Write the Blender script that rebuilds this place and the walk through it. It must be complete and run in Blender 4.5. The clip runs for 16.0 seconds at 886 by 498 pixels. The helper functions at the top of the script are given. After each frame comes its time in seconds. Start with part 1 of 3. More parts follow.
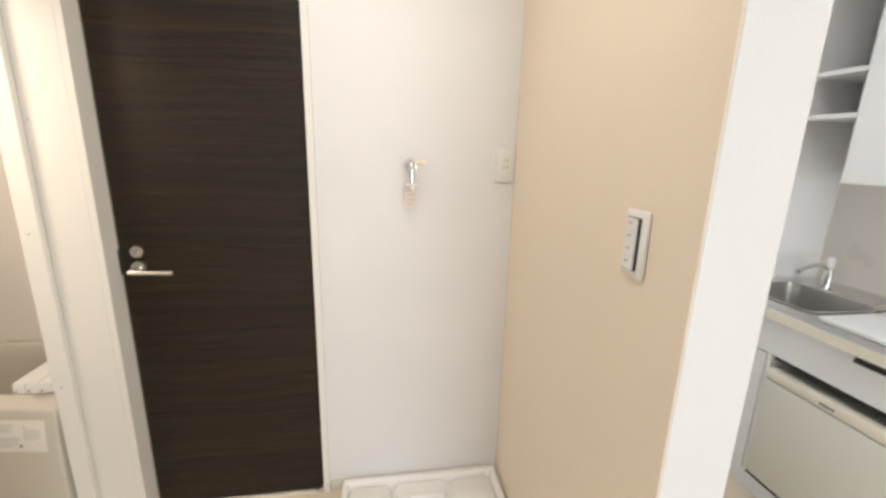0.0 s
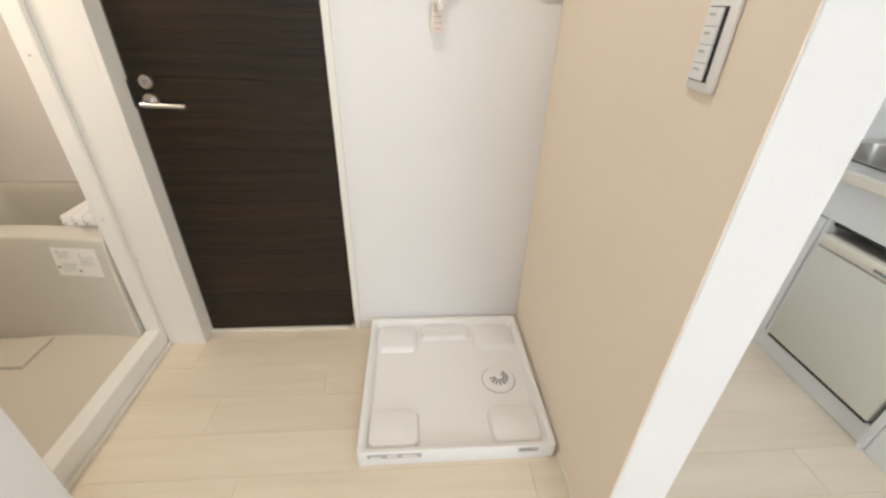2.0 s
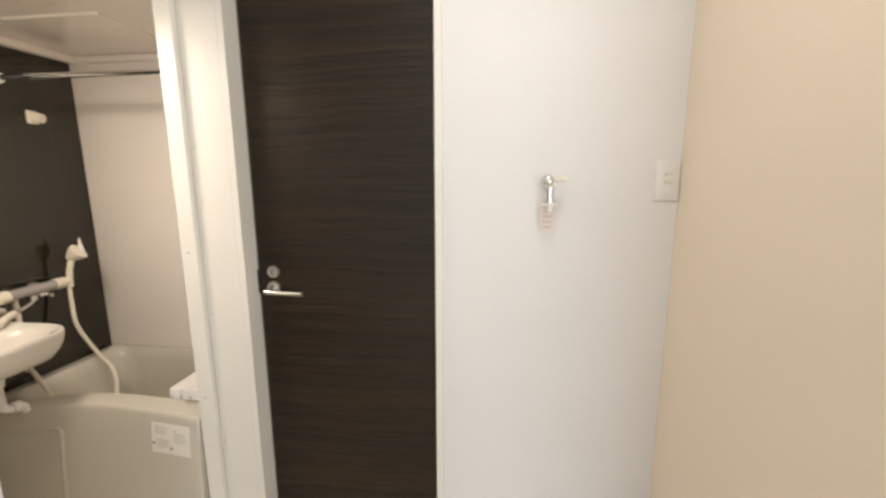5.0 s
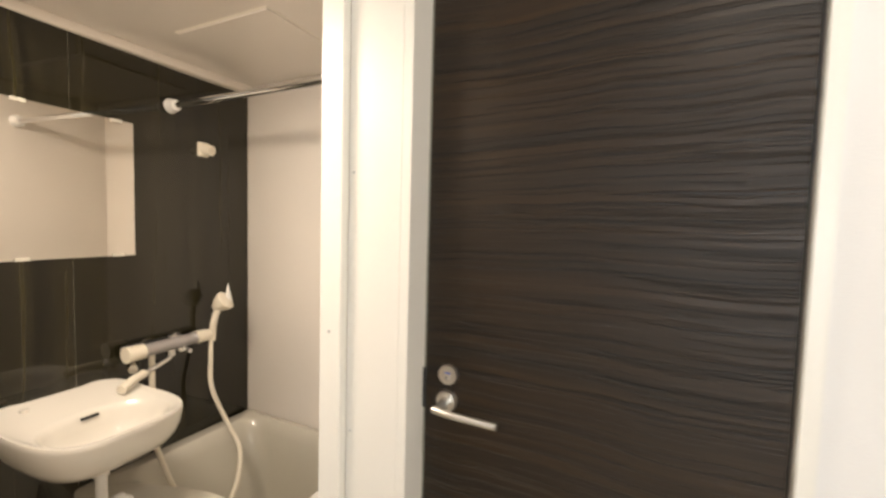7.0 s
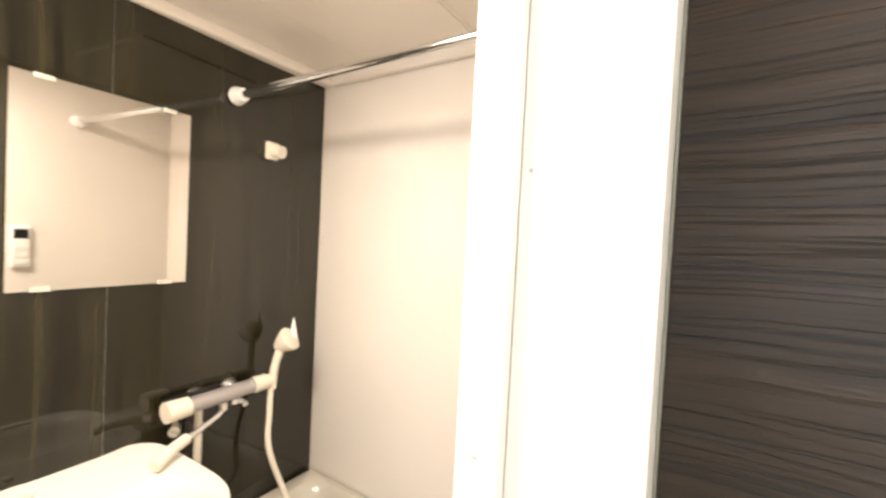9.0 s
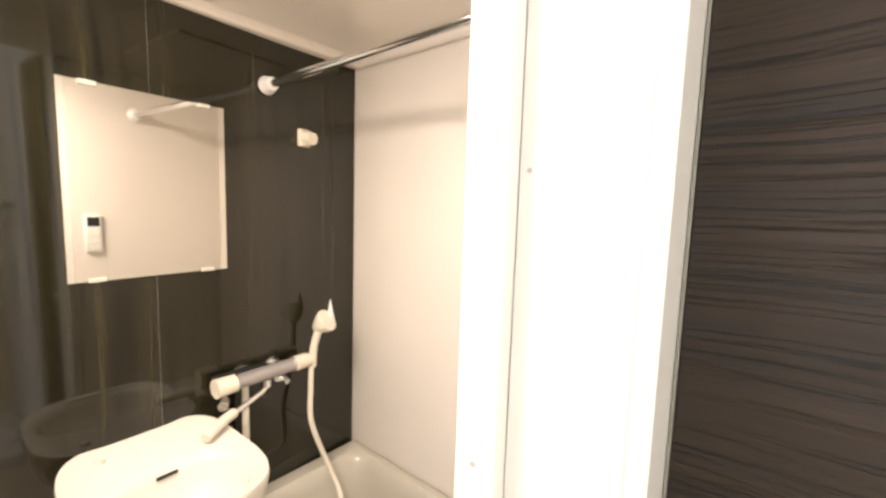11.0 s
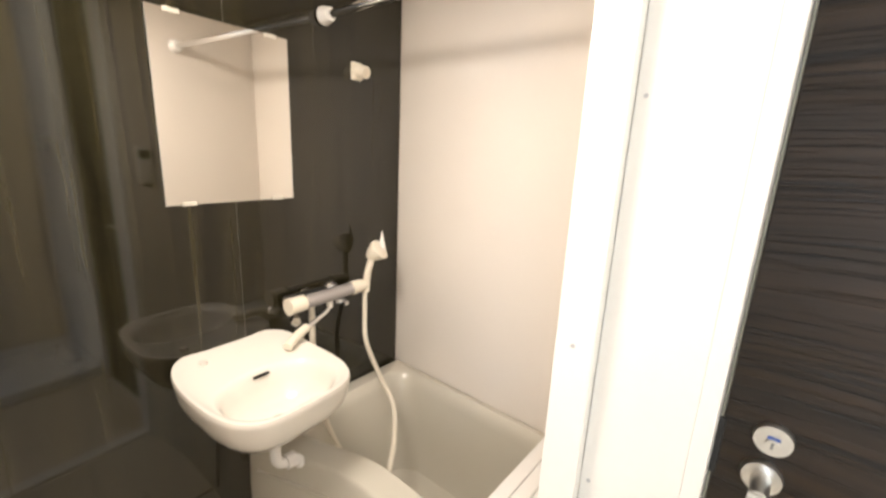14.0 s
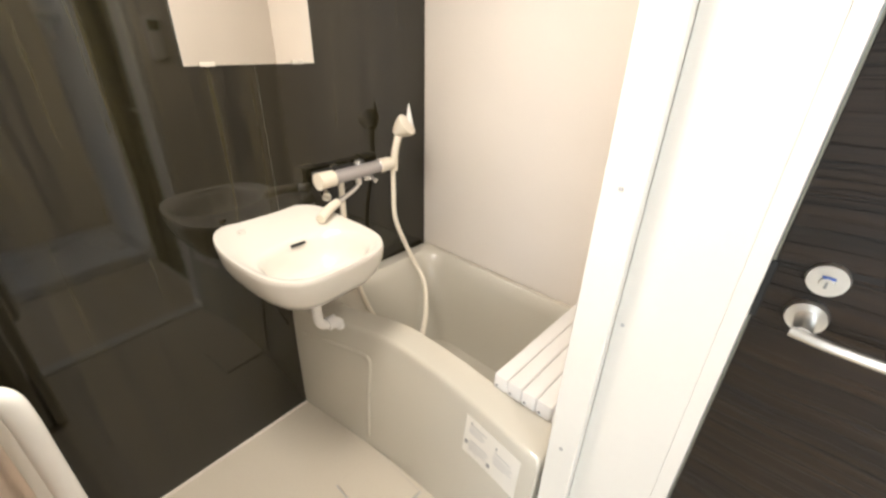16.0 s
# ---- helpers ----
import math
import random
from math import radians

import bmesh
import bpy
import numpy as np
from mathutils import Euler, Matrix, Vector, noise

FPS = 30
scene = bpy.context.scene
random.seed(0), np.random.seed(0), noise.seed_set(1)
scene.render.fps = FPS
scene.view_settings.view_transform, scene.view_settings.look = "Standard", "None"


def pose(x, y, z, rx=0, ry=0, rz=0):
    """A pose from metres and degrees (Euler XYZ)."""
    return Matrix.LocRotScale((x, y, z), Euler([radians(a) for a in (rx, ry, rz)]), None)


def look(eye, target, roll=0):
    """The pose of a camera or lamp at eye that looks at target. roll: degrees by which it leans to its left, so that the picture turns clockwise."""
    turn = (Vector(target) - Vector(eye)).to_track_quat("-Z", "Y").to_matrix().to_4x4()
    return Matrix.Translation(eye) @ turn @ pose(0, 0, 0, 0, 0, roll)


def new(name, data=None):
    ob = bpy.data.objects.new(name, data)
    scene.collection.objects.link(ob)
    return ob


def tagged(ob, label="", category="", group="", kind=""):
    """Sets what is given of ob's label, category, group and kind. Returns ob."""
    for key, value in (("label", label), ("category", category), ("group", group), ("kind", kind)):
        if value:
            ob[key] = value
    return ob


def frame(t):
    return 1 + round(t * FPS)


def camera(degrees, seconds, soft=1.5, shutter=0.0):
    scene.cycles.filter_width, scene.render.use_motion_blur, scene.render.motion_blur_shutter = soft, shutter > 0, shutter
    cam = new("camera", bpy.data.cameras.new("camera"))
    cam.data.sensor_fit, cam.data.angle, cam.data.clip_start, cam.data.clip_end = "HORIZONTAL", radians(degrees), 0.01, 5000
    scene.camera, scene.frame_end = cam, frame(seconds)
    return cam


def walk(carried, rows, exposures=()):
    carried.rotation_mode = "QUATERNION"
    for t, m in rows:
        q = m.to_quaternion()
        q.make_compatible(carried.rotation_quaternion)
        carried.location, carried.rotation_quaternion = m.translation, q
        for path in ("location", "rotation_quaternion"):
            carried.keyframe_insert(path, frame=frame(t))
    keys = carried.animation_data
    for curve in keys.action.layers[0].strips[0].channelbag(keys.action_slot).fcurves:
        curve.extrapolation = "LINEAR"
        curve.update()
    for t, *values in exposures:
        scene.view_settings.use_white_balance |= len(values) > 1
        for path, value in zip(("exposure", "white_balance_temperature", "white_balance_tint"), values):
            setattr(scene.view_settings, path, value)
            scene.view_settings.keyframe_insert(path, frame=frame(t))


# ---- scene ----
cam = camera(94.4, 16.0, soft=2.6, shutter=0.4)
PATH = [
    (0, (1.004, -1.478, 1.391), (1.315, 0.441, 0.922), 1.5),
    (0.5, (1.007, -1.468, 1.351), (1.168, 0.418, 0.704), 1.0),
    (1, (1.012, -1.46, 1.316), (1.149, 0.365, 0.508), 1.2),
    (1.5, (1.025, -1.45, 1.287), (1.161, 0.3, 0.329), 2.0),
    (2, (1.037, -1.437, 1.267), (1.179, 0.275, 0.242), 1.7),
    (2.5, (1.032, -1.442, 1.291), (1.175, 0.34, 0.394), 1.6),
    (3, (1.028, -1.456, 1.32), (1.189, 0.401, 0.596), 1.5),
    (3.5, (1.017, -1.474, 1.352), (1.156, 0.445, 0.808), 0.8),
    (3.7, (1.021, -1.481, 1.362), (1.134, 0.455, 0.873), 0.6),
    (5.8, (0.856, -1.054, 1.354), (0.262, 0.842, 1.12), 0.8),
    (6, (0.829, -0.982, 1.354), (0.13, 0.882, 1.168), 1.6),
    (6.5, (0.733, -0.857, 1.342), (-0.133, 0.94, 1.197), 3.2),
    (7, (0.548, -0.763, 1.341), (-0.312, 1.039, 1.228), 1.5),
    (7.5, (0.401, -0.666, 1.348), (-0.692, 1.004, 1.225), 2.9),
    (8, (0.239, -0.599, 1.366), (-0.793, 1.112, 1.266), 3.8),
    (8.5, (0.21, -0.56, 1.372), (-0.787, 1.174, 1.292), 3.2),
    (9, (0.183, -0.518, 1.365), (-0.896, 1.165, 1.311), 2.9),
    (9.5, (0.255, -0.527, 1.381), (-1.128, 0.907, 1.205), 3.1),
    (11.8, (0.208, -0.442, 1.407), (-1.014, 1.126, 1.188), 1.3),
    (12, (0.211, -0.458, 1.396), (-1.079, 1.048, 1.134), 1.8),
    (12.5, (0.217, -0.521, 1.401), (-1.006, 1.04, 1.143), 2.8),
    (13, (0.201, -0.571, 1.404), (-0.924, 1.063, 1.148), 2.0),
    (13.5, (0.178, -0.61, 1.394), (-0.94, 1.022, 1.099), 1.4),
    (14, (0.164, -0.626, 1.371), (-1.076, 0.873, 0.907), 2.6),
    (14.5, (0.152, -0.627, 1.343), (-1.116, 0.816, 0.788), 1.2),
    (15, (0.149, -0.64, 1.325), (-1.157, 0.723, 0.665), 1.1),
    (15.5, (0.147, -0.646, 1.3), (-1.117, 0.671, 0.484), 1.2),
    (16, (0.152, -0.64, 1.284), (-1.052, 0.673, 0.374), 1.5),
]
walk(cam, [(t, look(eye, target, roll)) for t, eye, target, roll in PATH],
     [(0, -0.24, 6650, 12), (1.0, -0.2, 6500, 11), (3.7, -0.19, 6400, 11), (6.0, -0.35, 6700, 12), (6.6, -0.2, 6750, 12), (7.1, -0.02, 6750, 12), (7.8, 0.65, 6700, 12),
      (8.6, 0.75, 6450, 12), (9.3, 0.5, 6550, 13), (9.7, 0.45, 6550, 14), (12.0, 0.52, 6450, 14), (13.5, 0.47, 6250, 12), (14.5, 0.26, 6200, 12), (16.0, 0.38, 6050, 10)])

# ---- world and light ----
world = bpy.data.worlds.new("world")
scene.world = world
world.use_nodes = True
wn = world.node_tree.nodes
wsky = wn.new("ShaderNodeTexSky")
wsky.sky_type = 'NISHITA'
wsky.sun_disc = False
wsky.sun_elevation = radians(40)
wsky.sun_rotation = radians(170)
world.node_tree.links.new(wsky.outputs[0], wn["Background"].inputs[0])
wn["Background"].inputs[1].default_value = 0.1


def area_light(name, m, sx, sy, power, color, spread=180):
    li = bpy.data.lights.new(name, 'AREA')
    li.shape, li.size, li.size_y, li.energy, li.color = 'RECTANGLE', sx, sy, power, color
    li.spread = radians(spread)
    ob = new(name, li)
    ob.matrix_world = m
    return ob


# daylight in the window of the room behind
area_light("window_daylight", look((2.3, -4.15, 1.3), (2.3, 0, 1.0)), 1.7, 1.9, 46, (0.86, 0.93, 1.0))
# hall downlight, bath lamp, and an unseen lamp added to brighten the kitchen
area_light("hall_lamp_light", look((0.95, -0.68, 2.325), (0.95, -0.68, 0)), 0.12, 0.12, 7.5, (1.0, 0.93, 0.84))
area_light("bath_lamp_light", look((-0.42, -0.50, 1.84), (-0.46, -0.26, 0.3)), 0.3, 0.3, 12.0, (1.0, 0.875, 0.72))

area_light("kitchen_fill_light", look((2.15, -0.75, 2.27), (2.15, -0.75, 0)), 0.5, 0.12, 9, (0.93, 0.97, 1.0))

# ---- materials ----


def mat(name, base, rough=0.5, metal=0.0, noise_scale=40.0, vary=0.06, bump=0.0, bump_scale=None, stretch=(1, 1, 1),
        coat=0.0, transmission=0.0, spec=0.5, big=2.5, big_vary=0.04, rough_vary=0.08, sub=0.0):
    m = bpy.data.materials.new(name)
    m.use_nodes = True
    nt = m.node_tree
    n, l = nt.nodes, nt.links
    b = n["Principled BSDF"]
    co = n.new("ShaderNodeTexCoord")
    mp = n.new("ShaderNodeMapping")
    mp.inputs["Scale"].default_value = stretch
    l.new(co.outputs["Object"], mp.inputs[0])
    fine = n.new("ShaderNodeTexNoise")
    fine.inputs["Scale"].default_value, fine.inputs["Detail"].default_value = noise_scale, 6
    l.new(mp.outputs[0], fine.inputs["Vector"])
    broad = n.new("ShaderNodeTexNoise")
    broad.inputs["Scale"].default_value, broad.inputs["Detail"].default_value = big, 3
    l.new(co.outputs["Object"], broad.inputs["Vector"])
    a = n.new("ShaderNodeMapRange")
    a.inputs["To Min"].default_value, a.inputs["To Max"].default_value = 1 - vary, 1 + vary
    l.new(fine.outputs[0], a.inputs[0])
    c = n.new("ShaderNodeMapRange")
    c.inputs["To Min"].default_value, c.inputs["To Max"].default_value = 1 - big_vary, 1 + big_vary
    l.new(broad.outputs[0], c.inputs[0])
    mul = n.new("ShaderNodeMath")
    mul.operation = 'MULTIPLY'
    l.new(a.outputs[0], mul.inputs[0]), l.new(c.outputs[0], mul.inputs[1])
    vm = n.new("ShaderNodeVectorMath")
    vm.operation = 'SCALE'
    vm.inputs[0].default_value = base
    l.new(mul.outputs[0], vm.inputs["Scale"])
    l.new(vm.outputs[0], b.inputs["Base Color"])
    r = n.new("ShaderNodeMapRange")
    r.inputs["To Min"].default_value, r.inputs["To Max"].default_value = max(0.02, rough - rough_vary), min(1, rough + rough_vary)
    l.new(broad.outputs[0], r.inputs[0])
    l.new(r.outputs[0], b.inputs["Roughness"])
    b.inputs["Metallic"].default_value = metal
    b.inputs["Coat Weight"].default_value = coat
    b.inputs["Coat Roughness"].default_value = 0.08
    b.inputs["Transmission Weight"].default_value = transmission
    b.inputs["Specular IOR Level"].default_value = spec
    if bump:
        bn = n.new("ShaderNodeTexNoise")
        bn.inputs["Scale"].default_value, bn.inputs["Detail"].default_value = bump_scale or noise_scale, 4
        l.new(mp.outputs[0], bn.inputs["Vector"])
        bp = n.new("ShaderNodeBump")
        bp.inputs["Strength"].default_value, bp.inputs["Distance"].default_value = bump, 0.002
        l.new(bn.outputs[0], bp.inputs["Height"])
        l.new(bp.outputs[0], b.inputs["Normal"])
    return m


def wood(name, dark, light, stretch, rough, bump, scale=1.0, coat=0.0, spec=0.5, contrast=(0.3, 0.75), per_piece=0.0, rough_grain=0.0, pores=None):
    """Grain drawn out along one axis, two scales, with pores as relief."""
    m = bpy.data.materials.new(name)
    m.use_nodes = True
    nt = m.node_tree
    n, l = nt.nodes, nt.links
    b = n["Principled BSDF"]
    co = n.new("ShaderNodeTexCoord")
    warp = n.new("ShaderNodeTexNoise")
    warp.inputs["Scale"].default_value = 2.2
    l.new(co.outputs["Object"], warp.inputs["Vector"])
    wsub = n.new("ShaderNodeVectorMath")
    wsub.operation = 'MULTIPLY_ADD'
    wsub.inputs[1].default_value = (0.06, 0.06, 0.06)
    l.new(warp.outputs["Color"], wsub.inputs[0]), l.new(co.outputs["Object"], wsub.inputs[2])
    mp = n.new("ShaderNodeMapping")
    mp.inputs["Scale"].default_value = [s * scale for s in stretch]
    if per_piece:
        info = n.new("ShaderNodeObjectInfo")
        cm = n.new("ShaderNodeCombineXYZ")
        sc = n.new("ShaderNodeMath")
        sc.operation = 'MULTIPLY'
        sc.inputs[1].default_value = 37.0
        l.new(info.outputs["Random"], sc.inputs[0])
        for k in range(3):
            l.new(sc.outputs[0], cm.inputs[k])
        l.new(cm.outputs[0], mp.inputs["Location"])
    l.new(wsub.outputs[0], mp.inputs[0])
    g1 = n.new("ShaderNodeTexNoise")
    g1.inputs["Scale"].default_value, g1.inputs["Detail"].default_value, g1.inputs["Roughness"].default_value = 1.0, 8, 0.65
    l.new(mp.outputs[0], g1.inputs["Vector"])
    g2 = n.new("ShaderNodeTexNoise")
    g2.inputs["Scale"].default_value, g2.inputs["Detail"].default_value = 0.28, 3
    l.new(mp.outputs[0], g2.inputs["Vector"])
    mx = n.new("ShaderNodeMath")
    mx.operation = 'MULTIPLY_ADD'
    mx.inputs[1].default_value = 0.55
    l.new(g1.outputs[0], mx.inputs[0])
    half = n.new("ShaderNodeMath")
    half.operation = 'MULTIPLY'
    half.inputs[1].default_value = 0.45
    l.new(g2.outputs[0], half.inputs[0])
    l.new(half.outputs[0], mx.inputs[2])
    ramp = n.new("ShaderNodeValToRGB")
    ramp.color_ramp.elements[0].position, ramp.color_ramp.elements[1].position = contrast
    ramp.color_ramp.elements[0].color, ramp.color_ramp.elements[1].color = (*dark, 1), (*light, 1)
    l.new(mx.outputs[0], ramp.inputs[0])
    out = ramp.outputs[0]
    if per_piece:
        mr = n.new("ShaderNodeMapRange")
        mr.inputs["To Min"].default_value, mr.inputs["To Max"].default_value = 1 - per_piece, 1 + per_piece
        l.new(info.outputs["Random"], mr.inputs[0])
        vs = n.new("ShaderNodeVectorMath")
        vs.operation = 'SCALE'
        l.new(out, vs.inputs[0]), l.new(mr.outputs[0], vs.inputs["Scale"])
        out = vs.outputs[0]
    l.new(out, b.inputs["Base Color"])
    b.inputs["Roughness"].default_value = rough
    if rough_grain:
        rg = n.new("ShaderNodeMapRange")
        rg.inputs["From Min"].default_value, rg.inputs["From Max"].default_value = 0.4, 0.64
        rg.inputs["To Min"].default_value, rg.inputs["To Max"].default_value = rough + rough_grain, rough - 0.04
        l.new(mx.outputs[0], rg.inputs[0])
        l.new(rg.outputs[0], b.inputs["Roughness"])
    b.inputs["Coat Weight"].default_value = coat
    b.inputs["Coat Roughness"].default_value = 0.06
    b.inputs["Specular IOR Level"].default_value = spec
    bp = n.new("ShaderNodeBump")
    bp.inputs["Strength"].default_value, bp.inputs["Distance"].default_value = bump, 0.002
    l.new(g1.outputs[0], bp.inputs["Height"])
    l.new(bp.outputs[0], b.inputs["Normal"])
    if pores:
        # narrow open pores, wandering along the grain: darker and cut in
        pm = n.new("ShaderNodeMapping")
        pm.inputs["Scale"].default_value = pores
        l.new(wsub.outputs[0], pm.inputs[0])
        pn = n.new("ShaderNodeTexNoise")
        pn.inputs["Scale"].default_value, pn.inputs["Detail"].default_value, pn.inputs["Distortion"].default_value = 1.0, 3, 0.5
        l.new(pm.outputs[0], pn.inputs["Vector"])
        pr = n.new("ShaderNodeMapRange")
        pr.inputs["From Min"].default_value, pr.inputs["From Max"].default_value = 0.38, 0.46
        l.new(pn.outputs[0], pr.inputs[0])
        dk = n.new("ShaderNodeMapRange")
        dk.inputs["To Min"].default_value, dk.inputs["To Max"].default_value = 0.25, 1.0
        l.new(pr.outputs[0], dk.inputs[0])
        ds = n.new("ShaderNodeVectorMath")
        ds.operation = 'SCALE'
        l.new(out, ds.inputs[0]), l.new(dk.outputs[0], ds.inputs["Scale"])
        l.new(ds.outputs[0], b.inputs["Base Color"])
        pb = n.new("ShaderNodeBump")
        pb.inputs["Strength"].default_value, pb.inputs["Distance"].default_value = 0.8, 0.0012
        l.new(pr.outputs[0], pb.inputs["Height"]), l.new(bp.outputs[0], pb.inputs["Normal"])
        l.new(pb.outputs[0], b.inputs["Normal"])
    return m


WALL = mat("white_wallpaper", (0.80, 0.79, 0.775), 0.75, bump=0.35, noise_scale=220, vary=0.02, bump_scale=260)
ACCENT = mat("beige_wallpaper", (0.86, 0.745, 0.60), 0.75, bump=0.35, noise_scale=220, vary=0.025, bump_scale=260)
CEIL = mat("ceiling_paper", (0.8, 0.79, 0.76), 0.8, bump=0.3, noise_scale=200, vary=0.02)
TRIM = mat("cream_trim", (0.80, 0.755, 0.66), 0.4, vary=0.02, noise_scale=60)
FRAME = mat("white_door_frame", (0.82, 0.80, 0.74), 0.35, vary=0.015, noise_scale=80)
CASING = mat("cream_casing", (0.79, 0.765, 0.705), 0.42, vary=0.015, noise_scale=90, bump=0.05)
CLIP = mat("clear_clip", (0.55, 0.52, 0.45), 0.25, vary=0.02)
EDGE = mat("edge_band", (0.22, 0.21, 0.17), 0.45, vary=0.03)
GASKET = mat("grey_gasket", (0.16, 0.16, 0.15), 0.6)
DOORWOOD = wood("dark_door_wood", (0.0060, 0.0036, 0.0013), (0.038, 0.0205, 0.0080), (1.8, 16, 120), 0.33, 0.6, contrast=(0.36, 0.72), spec=0.38, rough_grain=0.16, pores=(2.6, 16, 210))
PANELWOOD = wood("dark_bath_panel", (0.0015, 0.0013, 0.0006), (0.036, 0.031, 0.0135), (30, 110, 1.6), 0.05, 0.010, coat=0.0, spec=0.66, contrast=(0.36, 0.70), per_piece=0.05)
PLANK = wood("pale_floor_board", (0.66, 0.56, 0.42), (0.80, 0.71, 0.57), (2.5, 32, 30), 0.36, 0.08, contrast=(0.25, 0.8), per_piece=0.035)
BATHWALL = mat("cream_bath_panel", (0.80, 0.745, 0.68), 0.22, vary=0.012, noise_scale=120, bump=0.03, rough_vary=0.05)
BATHFLOOR = mat("bath_floor_plastic", (0.62, 0.565, 0.47), 0.4, bump=0.5, noise_scale=160, vary=0.03)
TUBMAT = mat("tub_plastic", (0.60, 0.57, 0.49), 0.16, vary=0.012, noise_scale=30, coat=0.4, rough_vary=0.04)
CERAMIC = mat("white_ceramic", (0.76, 0.725, 0.66), 0.1, vary=0.01, noise_scale=25, coat=0.5, rough_vary=0.03)
PLASTIC = mat("white_plastic", (0.83, 0.815, 0.79), 0.33, vary=0.012, noise_scale=50)
CREAMPLASTIC = mat("cream_plastic", (0.80, 0.74, 0.62), 0.3, vary=0.015, noise_scale=50)
CHROME = mat("chrome", (0.80, 0.80, 0.80), 0.14, metal=1.0, vary=0.02, noise_scale=60, rough_vary=0.05)
SATIN = mat("satin_steel", (0.72, 0.70, 0.66), 0.3, metal=1.0, vary=0.03, noise_scale=90)
MIXERGREY = mat("mixer_satin_grey", (0.46, 0.44, 0.44), 0.38, metal=0.55, vary=0.02, noise_scale=70)
BLACK = mat("black_plastic_and_shade", (0.012, 0.012, 0.012), 0.4, vary=0.05)
STEEL = mat("sink_steel", (0.70, 0.69, 0.67), 0.28, metal=1.0, vary=0.04, noise_scale=140, stretch=(1, 8, 1))
FRIDGE = mat("fridge_door", (0.70, 0.68, 0.60), 0.35, vary=0.015, noise_scale=70)
LAMINATE = mat("white_laminate", (0.80, 0.80, 0.79), 0.35, vary=0.015, noise_scale=70)
TILE = mat("kitchen_panel", (0.76, 0.71, 0.64), 0.3, vary=0.02, noise_scale=50)
PAPER = mat("printed_sheet", (0.80, 0.77, 0.70), 0.6, vary=0.02)
INK = mat("grey_ink", (0.22, 0.22, 0.22), 0.7, vary=0.05)
PALEINK = mat("pale_ink", (0.48, 0.47, 0.46), 0.7, vary=0.05)
PINKTAG = mat("pink_paper", (0.82, 0.70, 0.63), 0.7, vary=0.03)
MIRROR = mat("mirror_silver", (0.93, 0.92, 0.89), 0.02, metal=1.0, vary=0.0, big_vary=0.0, rough_vary=0.0)
FROST = mat("frosted_panel", (0.80, 0.64, 0.50), 0.42, transmission=0.45, bump=0.8, noise_scale=170, bump_scale=190, vary=0.04)


def glow(name, color, strength):
    m = bpy.data.materials.new(name)
    m.use_nodes = True
    b = m.node_tree.nodes["Principled BSDF"]
    b.inputs["Base Color"].default_value = (0.8, 0.8, 0.8, 1)
    b.inputs["Emission Color"].default_value = (*color, 1)
    b.inputs["Emission Strength"].default_value = strength
    return m


LAMPGLOW = glow("lamp_diffuser", (1.0, 0.88, 0.74), 3)
BLUEINK = mat("blue_mark", (0.07, 0.14, 0.45), 0.5)
KITCHENFILL = glow("kitchen_fill_diffuser", (0.93, 0.97, 1.0), 3)
DAYGLOW = glow("bright_outdoors", (0.86, 0.93, 1.0), 2.0)

# ---- mesh helpers ----


def box(bm, x0, x1, y0, y1, z0, z1, bevel=0.0, seg=2):
    vs = [bm.verts.new((x, y, z)) for x in (x0, x1) for y in (y0, y1) for z in (z0, z1)]
    fs = [bm.faces.new([vs[i] for i in f]) for f in ((0, 1, 3, 2), (4, 6, 7, 5), (0, 4, 5, 1), (2, 3, 7, 6), (0, 2, 6, 4), (1, 5, 7, 3))]
    if bevel:
        es = list({e for f in fs for e in f.edges})
        bmesh.ops.bevel(bm, geom=es, offset=bevel, segments=seg, affect='EDGES', profile=0.5)
    return bm


def boxes(*dims, bevel=0.0):
    bm = bmesh.new()
    for d in dims:
        box(bm, *d, bevel=bevel)
    return bm


def rod(bm, p, q, r, r2=None, n=20, caps=True):
    p, q = Vector(p), Vector(q)
    d = q - p
    m = Matrix.Translation((p + q) / 2) @ d.to_track_quat('Z', 'Y').to_matrix().to_4x4()
    bmesh.ops.create_cone(bm, cap_ends=caps, segments=n, radius1=r, radius2=r if r2 is None else r2, depth=d.length, matrix=m)
    return bm


def smooth_path(pts, steps=8):
    """Points along a smooth curve through the given ones."""
    ps = [Vector(p) for p in pts]
    ps = [ps[0] * 2 - ps[1]] + ps + [ps[-1] * 2 - ps[-2]]
    out = []
    for i in range(1, len(ps) - 2):
        a, b, c, d = ps[i - 1:i + 3]
        for k in range(steps):
            t = k / steps
            out.append(0.5 * ((2 * b) + (c - a) * t + (2 * a - 5 * b + 4 * c - d) * t * t + (3 * b - a - 3 * c + d) * t ** 3))
    return out + [ps[-2]]


def pipe(bm, pts, r, n=12):
    ups = Vector((0.13, 0.21, 0.97))
    rings = []
    for i, p in enumerate(pts):
        d = (pts[min(i + 1, len(pts) - 1)] - pts[max(i - 1, 0)]).normalized()
        u = d.cross(ups).normalized()
        v = d.cross(u)
        rings.append([bm.verts.new(p + r * (math.cos(2 * math.pi * k / n) * u + math.sin(2 * math.pi * k / n) * v)) for k in range(n)])
    for a, b in zip(rings, rings[1:]):
        for k in range(n):
            bm.faces.new((a[k], a[(k + 1) % n], b[(k + 1) % n], b[k]))
    bm.faces.new(rings[0][::-1]), bm.faces.new(rings[-1])
    return bm


